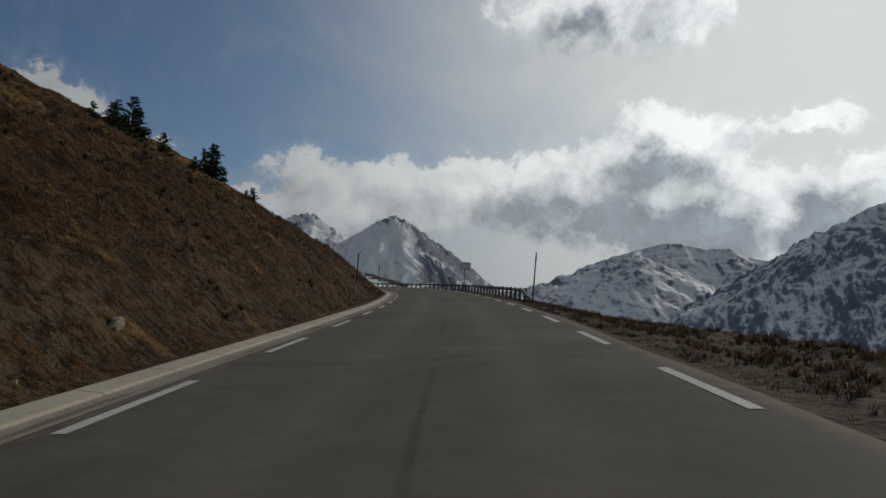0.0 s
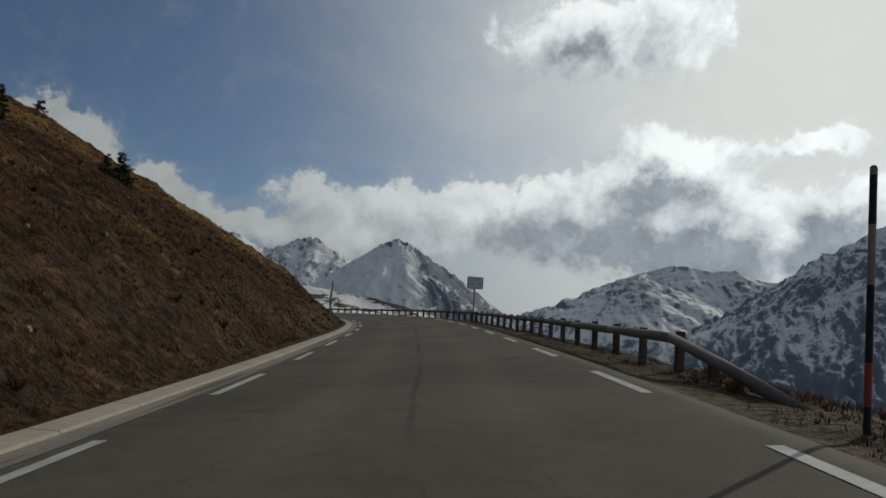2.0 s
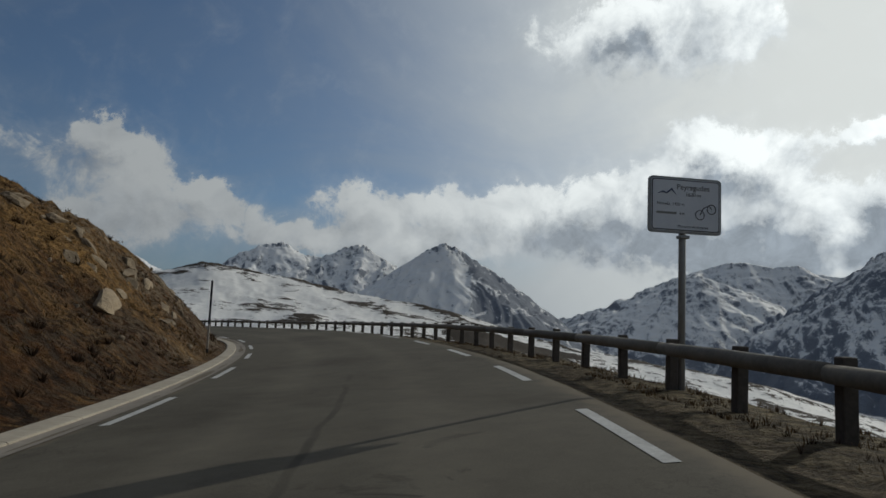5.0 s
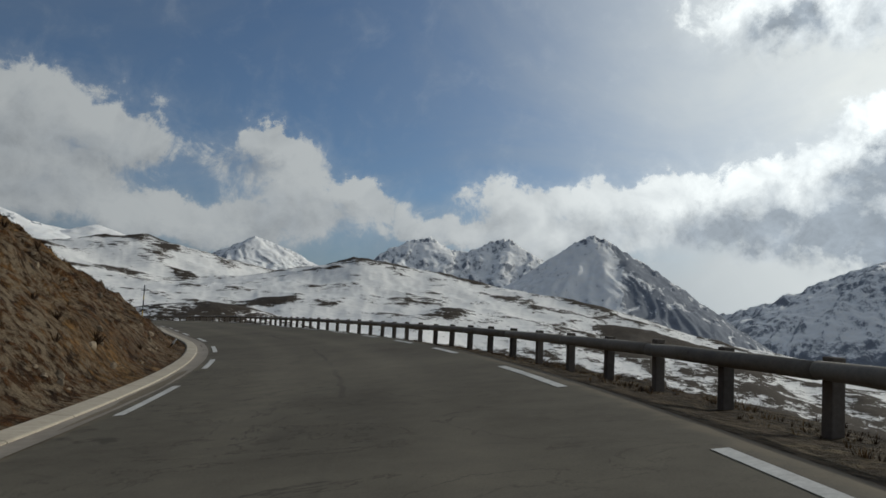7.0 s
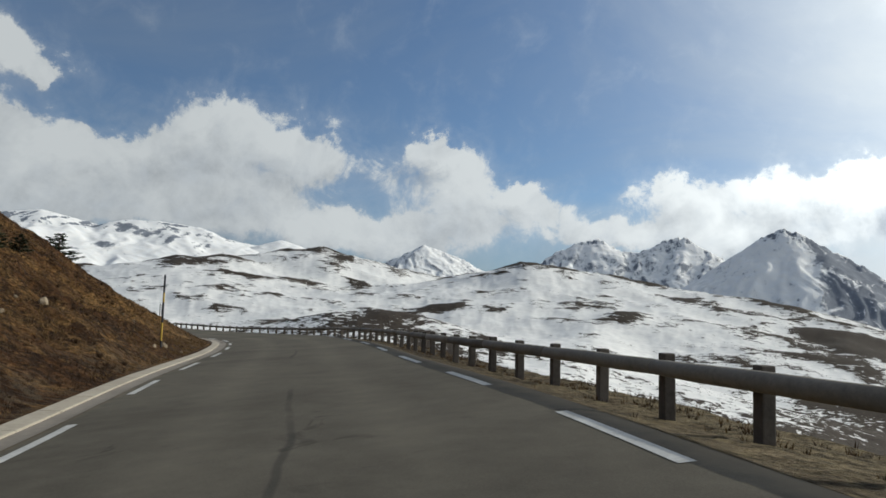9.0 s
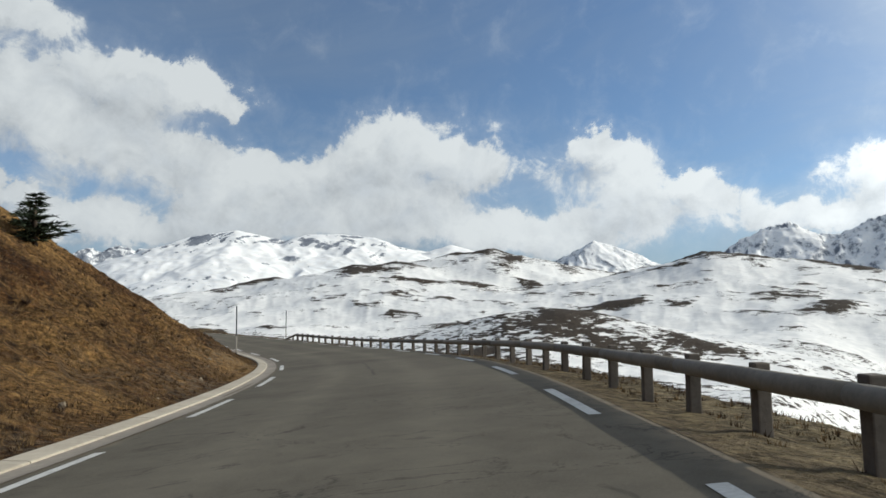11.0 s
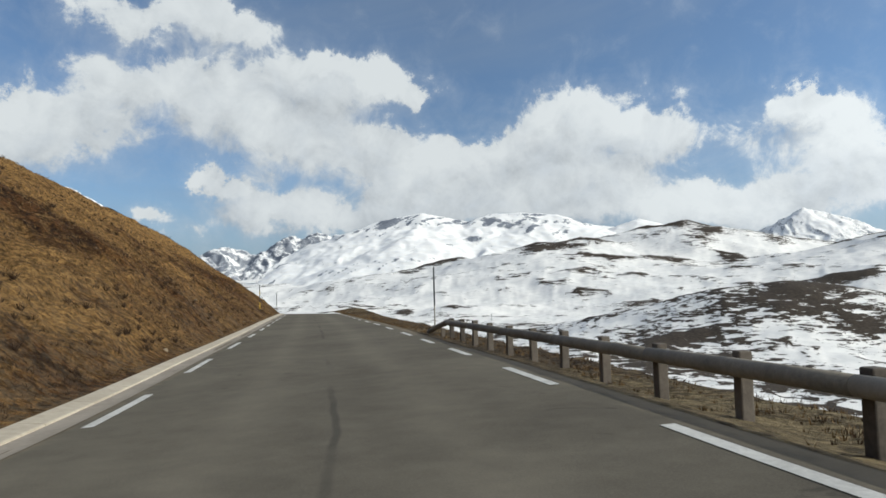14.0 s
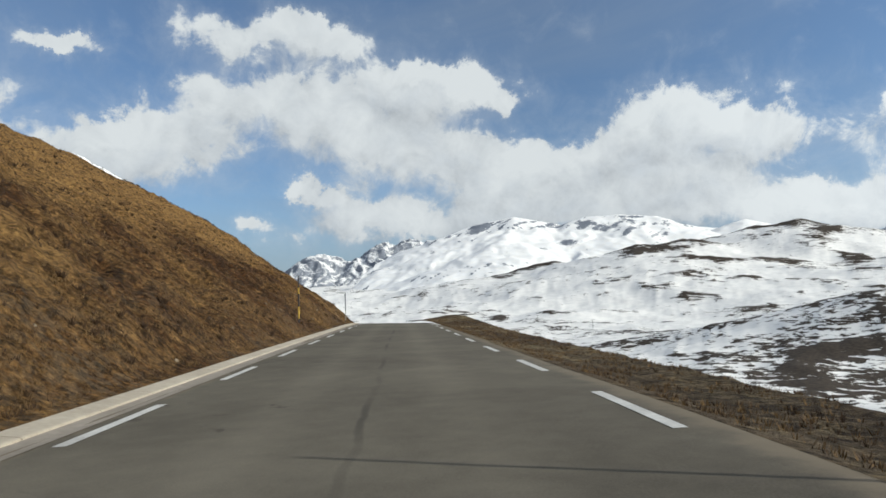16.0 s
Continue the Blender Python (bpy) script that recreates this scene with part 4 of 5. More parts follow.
def build_rail():
    rail = tagged(new("guard_rail"), "timber guard rail of round logs on stout posts", "guard rail")
    rnd = random.Random(3)
    last = len(POSTS) - 1

    def line(s, h):
        p = road_at(s, rail_u(s))
        return Vector((p[0], p[1], p[2] + h * (float(rail_top(s)) - 0.10) + (h - 1) * 0.06))
    for k in range(0, last, 2):
        a, b = POSTS[k] + 0.012, POSTS[min(k + 2, last)] - 0.012
        pts = [line(a + (b - a) * i / 4, 1.0 + rnd.uniform(-0.012, 0.012)) for i in range(5)]
        V, F = tube(pts, [0.096, 0.102, 0.104, 0.102, 0.095], 16, wobble=0.035, seed=k)
        part("log", soup_mesh("log", V, F, M_LOG, True), None, rail)
    for a, b in ((POSTS[0] - 0.02, POSTS[0] - 5.2), (POSTS[-1] + 0.02, POSTS[-1] + 4.2)):
        pts = [line(a, 1.0), line((a + b) / 2, 0.50), line(b, -0.06)]
        V, F = tube(pts, [0.1, 0.1, 0.095], 14, wobble=0.03, seed=5)
        part("end_log", soup_mesh("end_log", V, F, M_LOG, True), None, rail, "log slanting down into the ground")
    shape = box(0.16, 0.15, 1.25, (0, 0, 0.0), 0.018)
    proto = bpy.data.meshes.new("post")
    shape.to_mesh(proto)
    shape.free()
    proto.materials.append(M_POST)
    for s, low in [(POSTS[0] - 1.6, 0.42)] + [(q, 0.0) for q in POSTS] + [(POSTS[-1] + 1.9, 0.42)]:
        g = road_at(s, rail_u(s) + 0.17)
        ob = part("post", proto, None, rail)
        ob.matrix_basis = Matrix.Translation((g[0], g[1], g[2] + float(rail_top(s)) - 0.57 - low + rnd.uniform(-0.02, 0.02))) @ Matrix.Rotation(heading(s) + rnd.uniform(-0.05, 0.05), 4, "Z") @ Matrix.Rotation(rnd.uniform(-0.02, 0.02), 4, "X")


# ---------------------------------------------------------------- snow poles and sign
def snow_pole(at, height, bands, label, lean=(0, 0)):
    pole = new("snow_pole")
    pole.matrix_basis = Matrix.Translation(at) @ Euler((lean[0], lean[1], 0)).to_matrix().to_4x4()
    tagged(pole, label, "snow pole", "snow poles along the road")
    z = -0.25
    for k, (top, mat) in enumerate(bands):
        V, F = tube([(0, 0, z), (0, 0, top * height)], [0.036, 0.035], 12)
        part("band" if k else "foot", soup_mesh("band", V, F, mat, False), None, pole)
        z = top * height
    V, F = tube([(0, 0, height), (0, 0, height + 0.02)], [0.036, 0.02], 12)
    part("cap", soup_mesh("cap", V, F, M_BLACK), None, pole)


def build_poles():
    dark = [(0.1, M_BLACK), (0.26, M_RED), (0.55, M_BLACK), (0.78, M_GREYPOLE), (0.97, M_BLACK), (1.0, M_GREYPOLE)]
    gold = [(0.09, M_BLACK), (0.34, M_YELLOW), (0.62, M_BLACK), (0.75, M_YELLOW), (1.0, M_BLACK)]
    pale = [(0.06, M_BLACK), (0.40, M_GREYPOLE), (0.70, M_BLACK), (1.0, M_BLACK)]
    for (s, u, h, bands, label, lean) in (
            (35.3, 4.40, 2.62, dark, "black and grey snow pole with a red band on the verge", (0, 0.02)),
            (229.6, 5.45, 3.1, pale, "black snow pole past the end of the rail", (0, 0.01))):
        snow_pole(ground_right(s, u), h, bands, label, lean)
    for (s, u, h, bands, label) in (
            (34.8, -4.5, 2.45, pale, "dark snow pole with a pale foot below the bank"),
            (71.4, -4.9, 2.4, pale, "dark snow pole with a pale foot below the bank"),
            (94.9, -4.45, 2.5, pale, "thin dark snow pole at the inside of the bend"),
            (154.0, -5.1, 2.8, gold, "black and yellow snow pole at the inside of the bend"),
            (197.9, -4.38, 2.9, pale, "black and pale snow pole below the grass bank"),
            (264.0, -5.0, 2.5, gold, "yellow and black snow pole below the grass bank"),
            (290.0, -4.5, 2.6, pale, "distant dark snow pole near the crest")):
        p = road_at(s, u)
        z = p[2] + 0.03 + float(bank_height(np.array([s]), np.array([KERB_OUT - u]))[0])
        snow_pole((p[0], p[1], z), h, bands, label)


def build_stakes():
    """Short marker stakes at the foot of the bank."""
    for s, d, h, lean in ((125.0, 0.55, 0.34, 0.6),):
        p = road_at(s, KERB_OUT - d)
        z = p[2] + 0.03 + float(bank_height(np.array([s]), np.array([d]))[0])
        stake = tagged(new("marker_stake"), "short white marker stake leaning beside the kerb", "marker stake", "marker stakes by the kerb")
        stake.matrix_basis = Matrix.Translation((p[0], p[1], z)) @ Euler((0, lean, 0.4)).to_matrix().to_4x4()
        V, F = tube([(0, 0, -0.2), (0, 0, h * 0.45)], [0.03, 0.03], 8)
        part("foot", soup_mesh("foot", V, F, M_BLACK), None, stake, "black foot")
        V, F = tube([(0, 0, h * 0.45), (0, 0, h), (0, 0, h + 0.015)], [0.031, 0.031, 0.015], 8)
        part("head", soup_mesh("head", V, F, M_WHITE), None, stake, "white head")


def text_part(body, size, at, mat, parent, name, align="LEFT"):
    """A line of writing, each word a part of its own."""
    words, x = [], 0.0
    for word in body.split():
        cu = bpy.data.curves.new(name, "FONT")
        cu.body, cu.size, cu.extrude = word, size, 0.0015
        tmp = new(name, cu)
        me = bpy.data.meshes.new_from_object(tmp)
        bpy.data.objects.remove(tmp)
        words.append((me, x))
        x += max(v.co.x for v in me.vertices) + 0.28 * size
    start = 0.0 if align == "LEFT" else -(x - 0.28 * size) / 2
    for me, dx in words:
        me.transform(Matrix.Translation((at[0] + start + dx, at[1], at[2])) @ Matrix.Rotation(radians(90), 4, "X"))
        me.materials.clear()
        part(name, me, mat, parent)


def rounded_plate(w_, h_, t, r, z0, n=6):
    bm = bmesh.new()
    pts = []
    for cx, cz, a0 in ((w_ / 2 - r, h_ / 2 - r, 0), (-w_ / 2 + r, h_ / 2 - r, 90), (-w_ / 2 + r, -h_ / 2 + r, 180), (w_ / 2 - r, -h_ / 2 + r, 270)):
        for i in range(n + 1):
            a = radians(a0 + 90 * i / n)
            pts.append((cx + r * math.cos(a), cz + r * math.sin(a)))
    f = bm.faces.new([bm.verts.new((x, -t / 2, z0 + z)) for x, z in pts])
    ext = bmesh.ops.extrude_face_region(bm, geom=[f])
    bmesh.ops.translate(bm, vec=(0, t, 0), verts=[v for v in ext["geom"] if isinstance(v, bmesh.types.BMVert)])
    bmesh.ops.recalc_face_normals(bm, faces=bm.faces)
    return bm


def build_sign():
    sign = tagged(new("road_sign"), "white altitude sign with grey rim on a steel post", "road sign")
    g = ground_right(80.0, 5.28)
    # front faces -y in its own frame: towards the traffic that comes up the road
    sign.matrix_basis = Matrix.Translation(g) @ Matrix.Rotation(heading(79.0) - radians(90) + radians(6), 4, "Z")
    V, F = tube([(0, 0.07, -0.5), (0.0, 0.07, 2.3), (0.0, 0.07, 3.2)], [0.057, 0.057, 0.057], 14)
    part("sign_post", soup_mesh("sign_post", V, F, M_STEEL, True), None, sign)
    part("collar", box(0.16, 0.15, 0.05, (0, 0.05, 2.40), 0.01), M_STEEL, sign)
    W, H, Z = 1.24, 0.90, 2.90
    part("rim", rounded_plate(W, H, 0.05, 0.07, Z), M_STEEL, sign, "grey folded metal rim")
    face = part("face", rounded_plate(W - 0.07, H - 0.07, 0.012, 0.05, Z), M_PANEL, sign, "pale matt sign face")
    face.matrix_basis = Matrix.Translation((0, -0.027, 0))
    border = rounded_plate(W - 0.085, H - 0.085, 0.004, 0.045, Z)
    inner = rounded_plate(W - 0.115, H - 0.115, 0.004, 0.04, Z)
    part("border", border, M_INK, sign).matrix_basis = Matrix.Translation((0, -0.034, 0))
    part("inner_face", inner, M_PANEL, sign).matrix_basis = Matrix.Translation((0, -0.0375, 0))
    y = -0.0405
    text_part("Peyragudes", 0.125, (0.12, y, Z + 0.25), M_INK, sign, "place_name", "CENTER")
    text_part("1620 m", 0.088, (0.12, y, Z + 0.145), M_INK, sign, "summit_height", "CENTER")
    text_part("Altitude : 1435 m", 0.068, (-0.50, y, Z - 0.01), M_INK, sign, "altitude_line")
    text_part("km", 0.068, (-0.11, y, Z - 0.155), M_INK, sign, "distance_unit")
    part("distance_bar", box(0.34, 0.003, 0.034, (-0.33, y, Z - 0.135)), M_INKGREY, sign)
    text_part("Moyenne de la pente", 0.062, (0.12, y, Z - 0.36), M_INK, sign, "slope_line", "CENTER")
    V, F = tube([(-0.48, y, Z + 0.17), (-0.40, y, Z + 0.20), (-0.33, y, Z + 0.18), (-0.25, y, Z + 0.25), (-0.17, y, Z + 0.17)], [0.004, 0.014, 0.012, 0.016, 0.003], 6)
    part("emblem", soup_mesh("emblem", V, F, M_INKBLUE), None, sign)
    for cx, cz in ((0.24, -0.14), (0.44, -0.04)):
        ring = [(cx + 0.075 * math.cos(a), y, Z + cz + 0.075 * math.sin(a)) for a in np.linspace(0, 2 * math.pi, 25)]
        V, F = tube(ring, [0.007] * 25, 5)
        part("wheel_mark", soup_mesh("wheel_mark", V, F, M_INK), None, sign)
    V, F = tube([(0.24, y, Z - 0.14), (0.30, y, Z - 0.03), (0.40, y, Z + 0.02), (0.44, y, Z - 0.04)], [0.008] * 4, 5)
    part("frame_mark", soup_mesh("frame_mark", V, F, M_INK), None, sign)


# ---------------------------------------------------------------- plants
def pine_mesh(seed, height):
    """Trunk, and a ragged crown of needle sprays on drooping boughs."""
    rnd = random.Random(seed)
    tV, tF = tube([(0, 0, -0.4), (0.04, 0, height * 0.4), (0.0, 0.05, height * 0.97)], [0.13, 0.09, 0.012], 8, wobble=0.2, seed=seed)
    V, F = [], []

    def spray(p, d, size):
        for _ in range(9):
            q = (d + Vector((rnd.gauss(0, 0.55), rnd.gauss(0, 0.55), rnd.gauss(0.12, 0.45)))).normalized()
            side = q.cross(Vector((rnd.gauss(0, 1), rnd.gauss(0, 1), rnd.gauss(0, 1)))).normalized() * size * 0.16
            a = p + Vector((rnd.gauss(0, 0.06), rnd.gauss(0, 0.06), rnd.gauss(0, 0.05))) * size * 2
            n = len(V)
            V.extend((a - side, a + side, a + q * size * rnd.uniform(0.7, 1.3)))
            F.append((n, n + 1, n + 2))
    z = height * 0.08
    while z < height * 0.98:
        f = z / height
        reach = height * 0.32 * (1 - f) ** 0.9 * rnd.uniform(0.6, 1.15) + 0.10
        for _ in range(rnd.choice((3, 4, 5))):
            a = rnd.uniform(0, 2 * math.pi)
            out = Vector((math.cos(a), math.sin(a), rnd.uniform(-0.12, 0.35)))
            L = reach * rnd.uniform(0.5, 1.1)
            if rnd.random() < 0.12:
                L *= 0.3
            steps = max(2, int(L / 0.2))
            for i in range(1, steps + 1):
                p = Vector((0, 0, z)) + out * (L * i / steps) + Vector((0, 0, 0.10 * L * (i / steps) ** 2))
                spray(p, out, 0.24 + 0.05 * height * (1 - f) * 0.5)
        z += height * rnd.uniform(0.035, 0.06)
    return soup_mesh("trunk", tV, tF, M_BARK, True), soup_mesh("crown", V, F, M_NEEDLE)


def bank_point(s, d):
    p = road_at(s, KERB_OUT - d)
    return Vector((p[0], p[1], p[2] + 0.03 + float(bank_height(np.array([float(s)]), np.array([float(d)]))[0])))


PINES = [  # station, metres up the bank, height
    (54.5, 13.9, 3.1), (56.0, 14.4, 2.6), (53.2, 14.2, 2.3), (57.5, 14.0, 1.6), (52.0, 14.6, 1.2), (72.0, 14.2, 1.9), (70.8, 14.6, 1.4), (73.4, 14.3, 1.3),
    (42.0, 15.4, 2.5), (43.2, 15.5, 2.0), (41.0, 15.9, 1.7), (44.2, 15.6, 1.2), (47.2, 15.3, 1.8), (36.0, 14.0, 1.3), (34.8, 14.4, 1.1),
    (128, 28, 5.0), (131, 29, 3.8), (134, 28.5, 3.2), (139, 30, 5.2), (141, 30.5, 3.6),
    (150, 7.6, 1.1), (152.5, 8.2, 1.3), (155, 8.0, 1.0), (158, 8.6, 1.2), (161, 8.4, 0.9), (189.5, 9.8, 2.4), (191.5, 10.4, 1.8), (214, 20, 1.2), (244, 27, 1.2),
]


def build_pines():
    kinds = [pine_mesh(k, 4.0) for k in range(4)]
    rnd = random.Random(11)
    for k, (s, d, h) in enumerate(PINES):
        tree = tagged(new("pine_tree"), "dark ragged mountain pine on the brown bank" if h > 2.5 else "low dark pine bush on the brown bank", "pine tree", "pines on the bank")
        trunk, crown = kinds[k % 4]
        part("trunk", trunk, None, tree)
        part("crown", crown, None, tree)
        spread = 1.9 if s > 145 else 1.15
        tree.matrix_basis = Matrix.Translation(bank_point(s, d)) @ Matrix.Rotation(rnd.uniform(0, 6.28), 4, "Z") @ Matrix.Diagonal((h / 4 * spread * rnd.uniform(1.0, 1.3), h / 4 * spread * rnd.uniform(1.0, 1.3), h / 4, 1))


def tuft_soup(points, size, blades, mat, seed):
    """Bent grass blades round each point, as one vectorised sheet of triangles."""
    rg = np.random.default_rng(seed)
    n = len(points)
    P = np.repeat(points, blades, 0)
    a = rg.random(n * blades) * 2 * np.pi
    h = size * rg.uniform(0.4, 1.2, n * blades)
    lean = rg.uniform(0.5, 1.7, n * blades)
    out = np.stack([np.cos(a), np.sin(a), np.zeros_like(a)], 1)
    side = np.stack([-np.sin(a), np.cos(a), np.zeros_like(a)], 1) * (0.05 * size + 0.006)
    root = P + out * (0.15 * size)
    tip = root + out * (h * lean)[:, None] * 0.8
    tip[:, 2] += h
    root[:, 2] -= 0.04
    V = np.stack([root - side, root + side, tip], 1).reshape(-1, 3)
    me = bpy.data.meshes.new("tufts")
    m = n * blades
    me.vertices.add(3 * m)
    me.vertices.foreach_set("co", V.reshape(-1).astype(np.float32))
    me.loops.add(3 * m)
    me.loops.foreach_set("vertex_index", np.arange(3 * m, dtype=np.int32))
    me.polygons.add(m)
    me.polygons.foreach_set("loop_start", np.arange(0, 3 * m, 3, dtype=np.int32))
    me.update(calc_edges=True)
    me.materials.append(mat)
    return me


def build_grass():
    rg = np.random.default_rng(5)
    for name, count, size, blades, mat, shift, label in (
            ("bank_grass", 150000, 0.085, 6, M_STRAW, 0.0, "tufts of dry straw grass on the bank"),
            ("bank_heath", 80000, 0.085, 7, M_HEATH, 40.0, "low withered brown heath on the bank")):
        s, d = rg.uniform(-6, 315, count), 0.3 + 29 * rg.random(count) ** 1.6
        keep = fbm(s / 2.6 + shift, d / 2.2, 4) + rg.normal(0, 0.12, count) > 0.02 + 0.4 * stony_at(s, d)
        s, d = s[keep], d[keep]
        if mat is M_HEATH:          # dark fringe on the shoulder where the hill ends
            s, d = np.concatenate([s, rg.uniform(296, 312, 6000)]), np.concatenate([d, rg.uniform(7, 28, 6000)])
        P = road_at(s, KERB_OUT - d)
        P[:, 2] += 0.03 + bank_height(s, d)
        tagged(new(name, tuft_soup(P, size, blades, mat, len(name))), label, "grass", kind="stuff")
    count = 5200
    s, d = rg.uniform(-6, 315, count), 0.6 + 26 * rg.random(count) ** 1.3
    keep = fbm(s / 5.5 + 21, d / 4.0, 3) > 0.06
    s, d = s[keep], d[keep]
    P = road_at(s, KERB_OUT - d)
    P[:, 2] += 0.03 + bank_height(s, d)
    tagged(new("heath_clumps", tuft_soup(P, 0.17, 34, M_HEATH, 9)), "dark rounded heather clumps on the bank", "heather", kind="stuff")
    n = 90000
    s, d = rg.uniform(-6, 315, n), 0.25 + 7.5 * rg.random(n) ** 1.3
    bare = smooth(1.1, 0.5, d) * smooth(34, 44, s) * smooth(232, 222, s) + smooth(2.5, 6, d) * smooth(90, 115, s) * smooth(215, 200, s)
    keep = fbm(s / 1.4, d / 0.7, 4) + rg.normal(0, 0.1, n) > 0.04 + 0.5 * bare
    s, d = s[keep], d[keep]
    P = road_at(s, 3.5 + d)
    P[:, 2] += verge_lift(s, 3.5 + d)
    half = len(P) // 2
    a, b = rg.uniform(-6, 42, 5200), 1.0 + 7.0 * rg.random(5200)
    hold = fbm(a / 2.2 + 7, b / 1.4, 3) > 0.05
    a, b = a[hold], b[hold]
    Q = road_at(a, 3.5 + b)
    Q[:, 2] += verge_lift(a, 3.5 + b)
    tagged(new("verge_tussocks", tuft_soup(Q, 0.14, 18, M_RUST, 4)), "rust-brown grass tussocks on the open verge", "grass", kind="stuff")
    tagged(new("verge_grass", tuft_soup(P[:half], 0.075, 6, M_STRAW, 2)), "short dry grass along the verge", "grass", kind="stuff")
    tagged(new("verge_heath", tuft_soup(P[half:], 0.07, 7, M_HEATH, 3)), "low withered brown growth along the verge", "grass", kind="stuff")


def snow_patch(label, centre, long, wide, turn, ground, seed, thick=0.10):
    """A thin drift with a ragged rim, laid on the ground function (a, b) -> points."""
    n, m_ = 60, 34
    a, b = np.meshgrid(np.linspace(-1.3, 1.3, n), np.linspace(-1.3, 1.3, m_), indexing="ij")
    c, q = math.cos(turn), math.sin(turn)
    u, v = centre[0] + a * long * c - b * wide * q, centre[1] + a * long * q + b * wide * c
    mask = 1 - a * a - b * b + 0.7 * fbm(a * 1.6 + seed, b * 1.2 * wide / long * 3, 4)
    P = ground(u, v)
    P[..., 2] += np.where(mask > 0, thick * smooth(0, 0.5, mask), -0.5 * smooth(0, -0.25, mask)) - 0.02
    ob = new("snow_patch", grid_mesh("snow_patch", P, M_OLDSNOW))
    tagged(ob, label, "snow patch", "patches of old snow")


def bank_points(s, d):
    P = road_at(s, KERB_OUT - d)
    P[..., 2] += 0.03 + bank_height(s, d)
    return P


def verge_points(s, u):
    P = road_at(s, u)
    P[..., 2] += verge_lift(s, u)
    return P


def build_snow_patches():
    bank = "strip of old snow lying on the brown bank"
    snow_patch(bank, (133.0, 2.3), 1.3, 0.50, 1.45, bank_points, 1, 0.05)
    snow_patch(bank, (268.0, 23.2), 4.0, 0.45, -0.1, bank_points, 2, 0.2)
    snow_patch(bank, (299.5, 26.0), 3.6, 0.5, -0.9, bank_points, 3, 0.2)
    snow_patch("small patch of old snow on the verge", (16.5, 10.4), 2.3, 1.2, 0.3, verge_points, 4, 0.12)
    for k, (s, u, a, b) in enumerate(((101, 9.5, 1.2, 0.5), (112, 11, 2.0, 0.8), (120, 10, 1.6, 0.7), (131, 12, 3.0, 1.0), (140, 11, 2.2, 1.2), (150, 13, 3.2, 1.2), (238, 16, 2.6, 1.0))):
        snow_patch("patch of old snow below the guard rail", (s, u), a, b, 0.1 * k, verge_points, 5 + k, 0.10)


def shrub_mesh(seed):
    """A leafless bush: forking twigs from one root."""
    rnd = random.Random(seed)
    V, F = [], []

    def limb(p, d, length, r, level):
        q = p + d * length
        v, f = tube([p, p + d * length * 0.5 + Vector((rnd.gauss(0, 0.04), rnd.gauss(0, 0.04), 0)), q], [r, r * 0.8, r * 0.5], 4, caps=False)
        o = len(V)
        V.extend(v)
        F.extend(tuple(i + o for i in g) for g in f)
        if level:
            for _ in range(rnd.choice((2, 3))):
                e = (d + Vector((rnd.gauss(0, 0.45), rnd.gauss(0, 0.45), rnd.gauss(0.15, 0.3)))).normalized()
                limb(q, e, length * rnd.uniform(0.55, 0.85), r * 0.6, level - 1)
    for _ in range(9):
        a = rnd.uniform(0, 6.28)
        limb(Vector((rnd.gauss(0, 0.12), rnd.gauss(0, 0.12), -0.15)), Vector((math.cos(a) * 0.5, math.sin(a) * 0.5, 1)).normalized(), rnd.uniform(0.5, 0.9), 0.022, 3)
    return soup_mesh("twigs", V, F, M_TWIG)


def build_shrubs():
    kinds = [shrub_mesh(k) for k in range(3)]
    rnd = random.Random(21)
    spots = [(213, 12), (217, 15), (222, 13), (227, 17), (233, 20), (246, 15), (250, 18), (253, 14), (256, 20), (259, 16), (262, 22), (266, 18), (271, 21), (276, 24), (243, 22), (248, 26)]
    for k, (s, u) in enumerate(spots):
        bush = tagged(new("shrub"), "leafless grey-brown shrub on the slope below the road", "shrub", "bare shrubs on the slope")
        part("twigs", kinds[k % 3], None, bush)
        p = verge_points(np.array([float(s)]), np.array([float(u)]))[0]
        bush.matrix_basis = Matrix.Translation(p) @ Matrix.Rotation(rnd.uniform(0, 6.28), 4, "Z") @ Matrix.Scale(rnd.uniform(0.7, 1.15), 4)
    trunk, crown = pine_mesh(9, 2.2)
    for s, u, h in ((98, 17, 1.0), (101, 20, 1.2), (106, 18, 0.9), (109, 22, 1.3), (113, 21, 0.9), (118, 24, 1.1)):
        tree = tagged(new("pine_bush"), "low dark pine bush on the slope below the rail", "pine bush", "pine bushes below the rail")
        part("trunk", trunk, None, tree)
        part("crown", crown, None, tree)
        p = verge_points(np.array([float(s)]), np.array([float(u)]))[0]
        tree.matrix_basis = Matrix.Translation(p) @ Matrix.Rotation(rnd.uniform(0, 6.28), 4, "Z") @ Matrix.Diagonal((h * 1.2, h * 1.2, h * 0.8, 1))


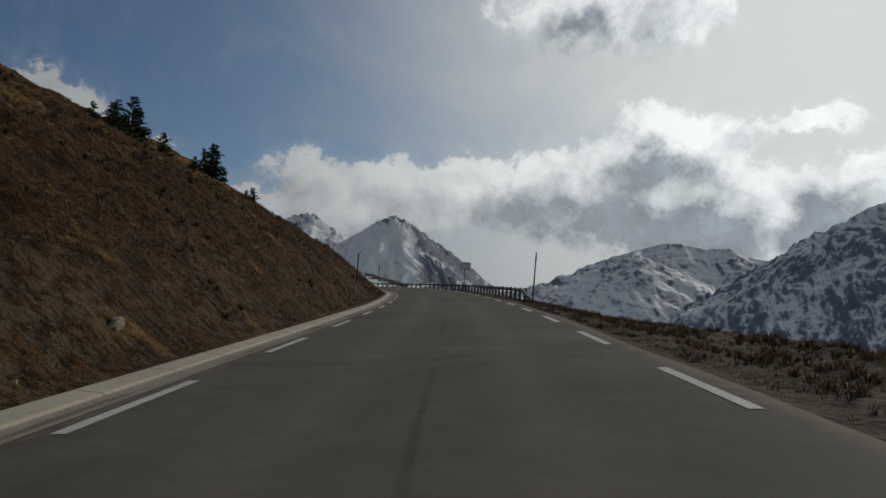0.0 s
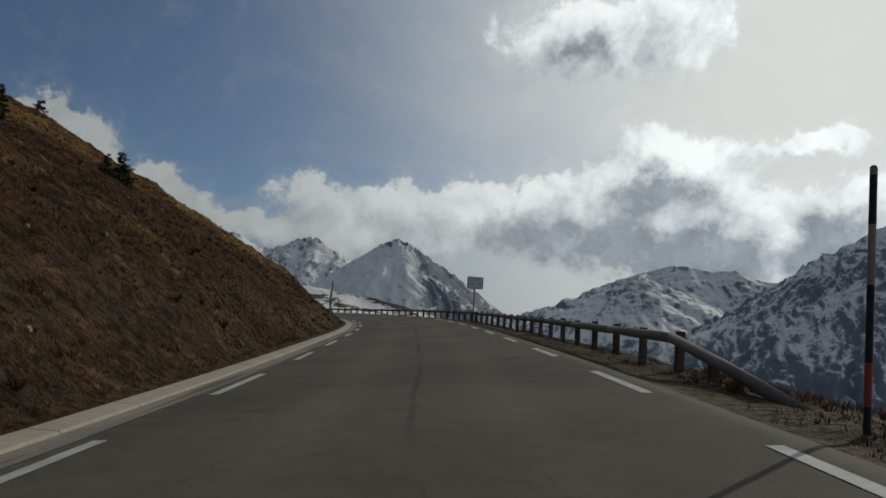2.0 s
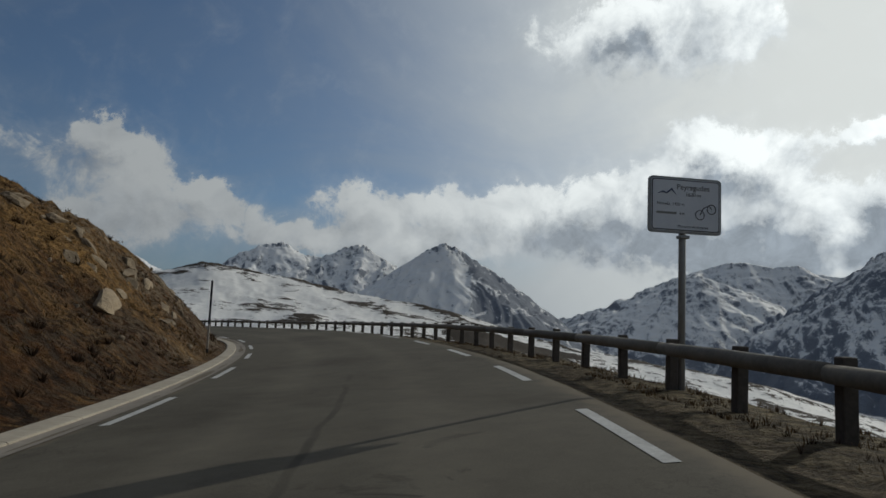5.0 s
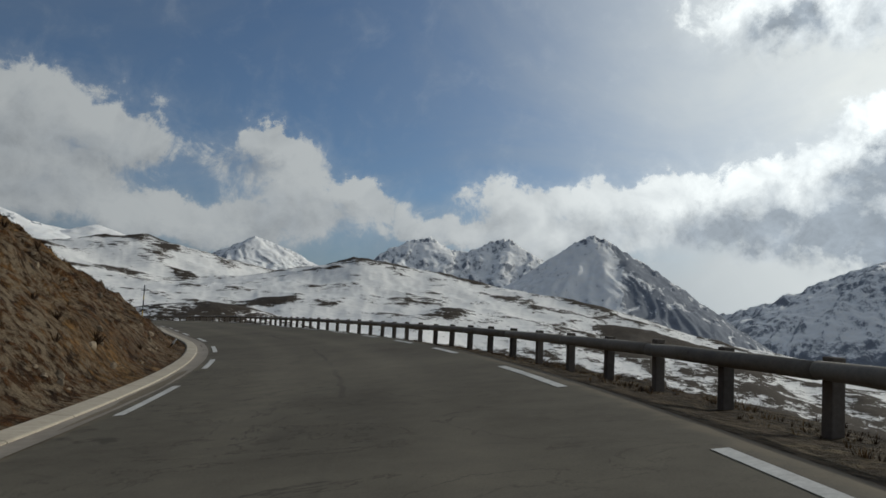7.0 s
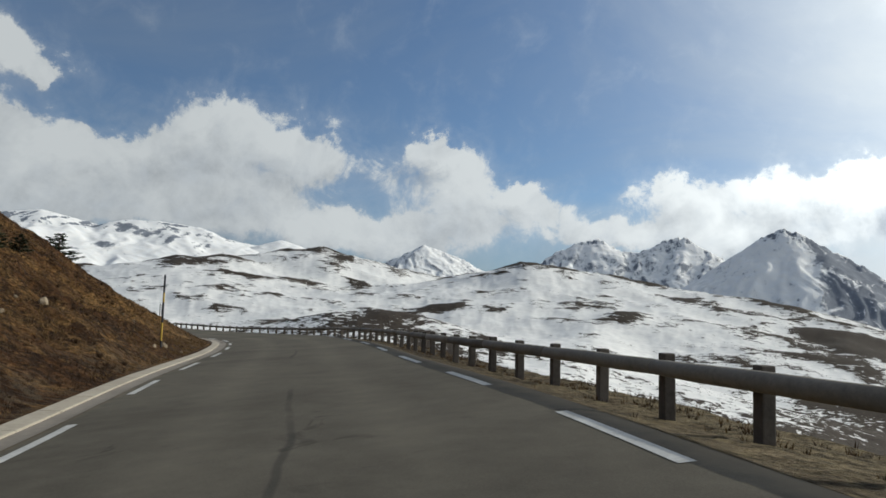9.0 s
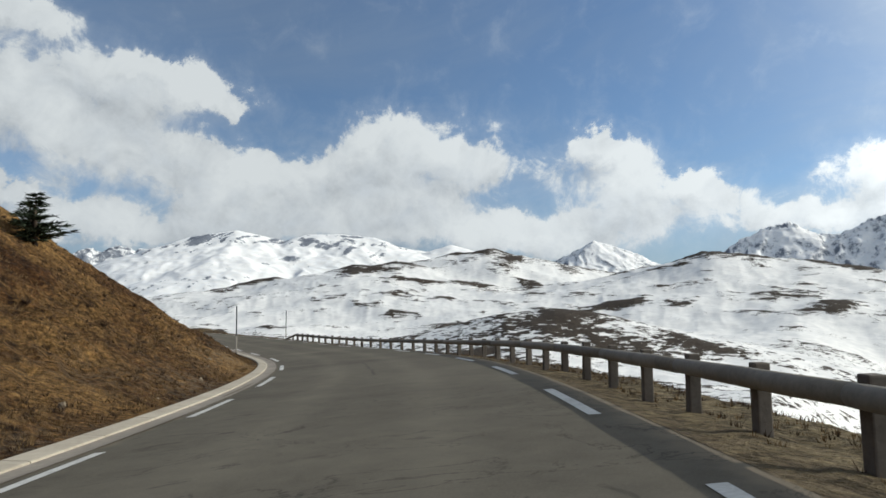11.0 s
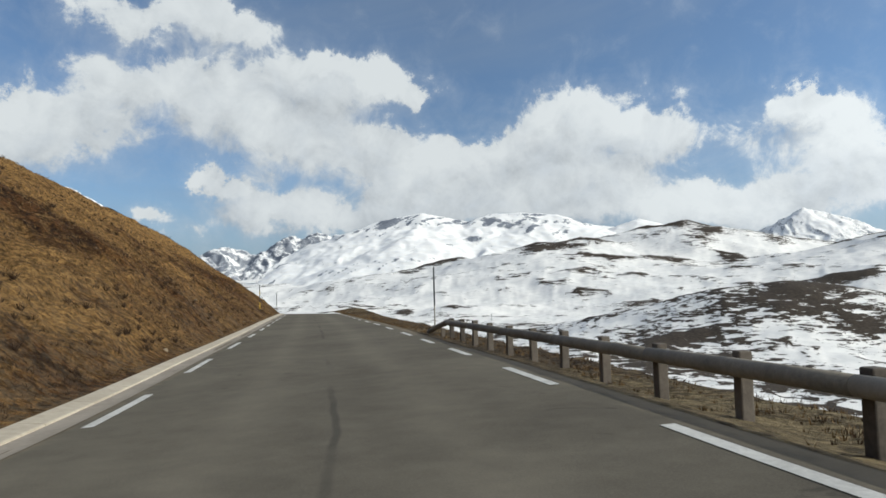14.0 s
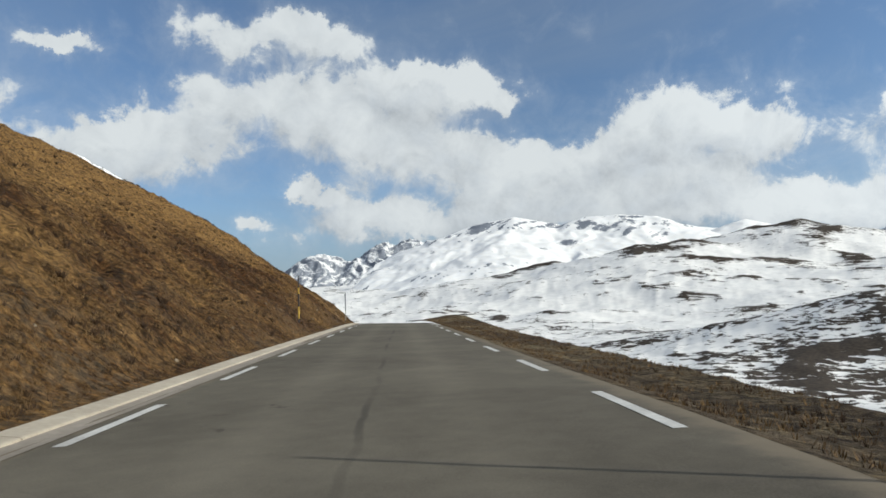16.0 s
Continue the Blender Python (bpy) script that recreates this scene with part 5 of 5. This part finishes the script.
def build_rubble():
    """Loose stones that have slid out of the bank."""
    rnd = random.Random(8)
    kinds = []
    for k in range(5):
        bm = bmesh.new()
        bmesh.ops.create_icosphere(bm, subdivisions=2, radius=1.0)
        for v in bm.verts:
            v.co *= 0.9 + 0.35 * noise.noise(v.co * 1.3 + Vector((k * 7.0, 0, 0))) + rnd.uniform(-0.05, 0.05)
            v.co.z *= 0.7
        me = bpy.data.meshes.new("stone")
        bm.to_mesh(me)
        bm.free()
        me.materials.append(M_ROCK)
        kinds.append(me)
    for k in range(230):
        s = rnd.uniform(86, 136) if k < 150 else rnd.uniform(0, 300)
        d = 0.5 + 9 * rnd.random() ** 1.8 if k < 150 else 0.4 + 4 * rnd.random() ** 2
        size = rnd.uniform(0.03, 0.10) * (1.7 if rnd.random() < 0.10 else 1.0)
        ob = tagged(new("stone", kinds[k % 5]), "loose pale stone on the earth bank", "stone", "stones on the bank")
        ob.matrix_basis = Matrix.Translation(bank_point(s, d) + Vector((0, 0, size * 0.05))) @ Euler((rnd.uniform(0, 6), rnd.uniform(0, 6), rnd.uniform(0, 6))).to_matrix().to_4x4() @ Matrix.Diagonal((size * rnd.uniform(0.8, 1.5), size, size, 1))


def boulder(seed):
    """An angular block: a ball cut flat by random planes."""
    rnd = random.Random(seed)
    bm = bmesh.new()
    bmesh.ops.create_icosphere(bm, subdivisions=3, radius=1.0)
    for _ in range(11):
        d = Vector((rnd.gauss(0, 1), rnd.gauss(0, 1), rnd.gauss(0, 1))).normalized()
        h = rnd.uniform(0.45, 0.8)
        for v in bm.verts:
            over = v.co.dot(d) - h
            if over > 0:
                v.co -= d * over
    for v in bm.verts:
        v.co *= 1 + 0.10 * noise.noise(v.co * 2.6 + Vector((seed * 5.0, 0, 0)))
    me = bpy.data.meshes.new("rock")
    bm.to_mesh(me)
    bm.free()
    me.materials.append(M_CRAG)
    return me


def build_outcrop():
    """Pale bedrock that breaks through the earth at the inside of the bend."""
    rnd = random.Random(31)
    kinds = [boulder(k) for k in range(6)]
    nests = [(91.0, 3.4), (93.5, 5.6), (96.0, 2.4), (98.5, 4.2), (101.0, 3.0), (104.0, 4.6), (107.0, 2.2), (112.0, 3.2)]
    for k in range(64):
        a, b = nests[k % 8]
        s, d = a + rnd.gauss(0, 1.0), max(0.9, b + rnd.gauss(0, 0.9))
        size = rnd.uniform(0.18, 0.45) * (1.5 if k < 16 else 1.0)
        ob = tagged(new("rock", kinds[k % 6]), "pale tan bedrock showing through the earth bank", "rock", "rocks in the bank")
        up = (bank_point(s + 0.5, d) - bank_point(s - 0.5, d)).cross(bank_point(s, d + 0.5) - bank_point(s, d - 0.5)).normalized()
        turn = Matrix.Rotation(heading(s) + rnd.gauss(0, 0.5), 4, "Z")
        lean = Vector((0, 0, 1)).rotation_difference(up if up.z > 0 else -up).to_matrix().to_4x4()
        ob.matrix_basis = Matrix.Translation(bank_point(s, d) - 0.42 * size * Vector(up if up.z > 0 else -up)) @ lean @ turn @ Matrix.Diagonal((size * rnd.uniform(1.1, 2.2), size * rnd.uniform(0.8, 1.3), size * rnd.uniform(0.5, 0.8), 1))


def build_pylons():
    """Ski lift masts far off on the snow."""
    for az_, r, h in ((66.0, 640, 7.5), (63.5, 760, 8.0), (60.0, 700, 8.0), (57.0, 860, 8.5), (53.0, 800, 8.0), (69.5, 560, 7.0)):
        x, y = HUB[0] - math.sin(radians(az_)) * r, HUB[1] + math.cos(radians(az_)) * r
        z = float(valley(np.array([x]), np.array([y]))[0])
        mast = tagged(new("ski_lift_mast"), "thin steel ski lift mast standing in snow", "ski lift", "ski lift masts")
        mast.matrix_basis = Matrix.Translation((x, y, z - 0.5)) @ Matrix.Rotation(radians(az_ + 20), 4, "Z")
        V, F = tube([(0, 0, 0), (0, 0, h)], [0.22, 0.15], 8)
        part("shaft", soup_mesh("shaft", V, F, M_STEEL), None, mast)
        part("crossarm", box(3.2, 0.25, 0.25, (0, 0, h - 0.1), 0.03), M_STEEL, mast)


build_kerb()
build_dashes()
build_rail()
build_poles()
build_sign()
build_stakes()
build_pines()
build_grass()
build_snow_patches()
build_shrubs()
build_pylons()
build_rubble()
build_outcrop()
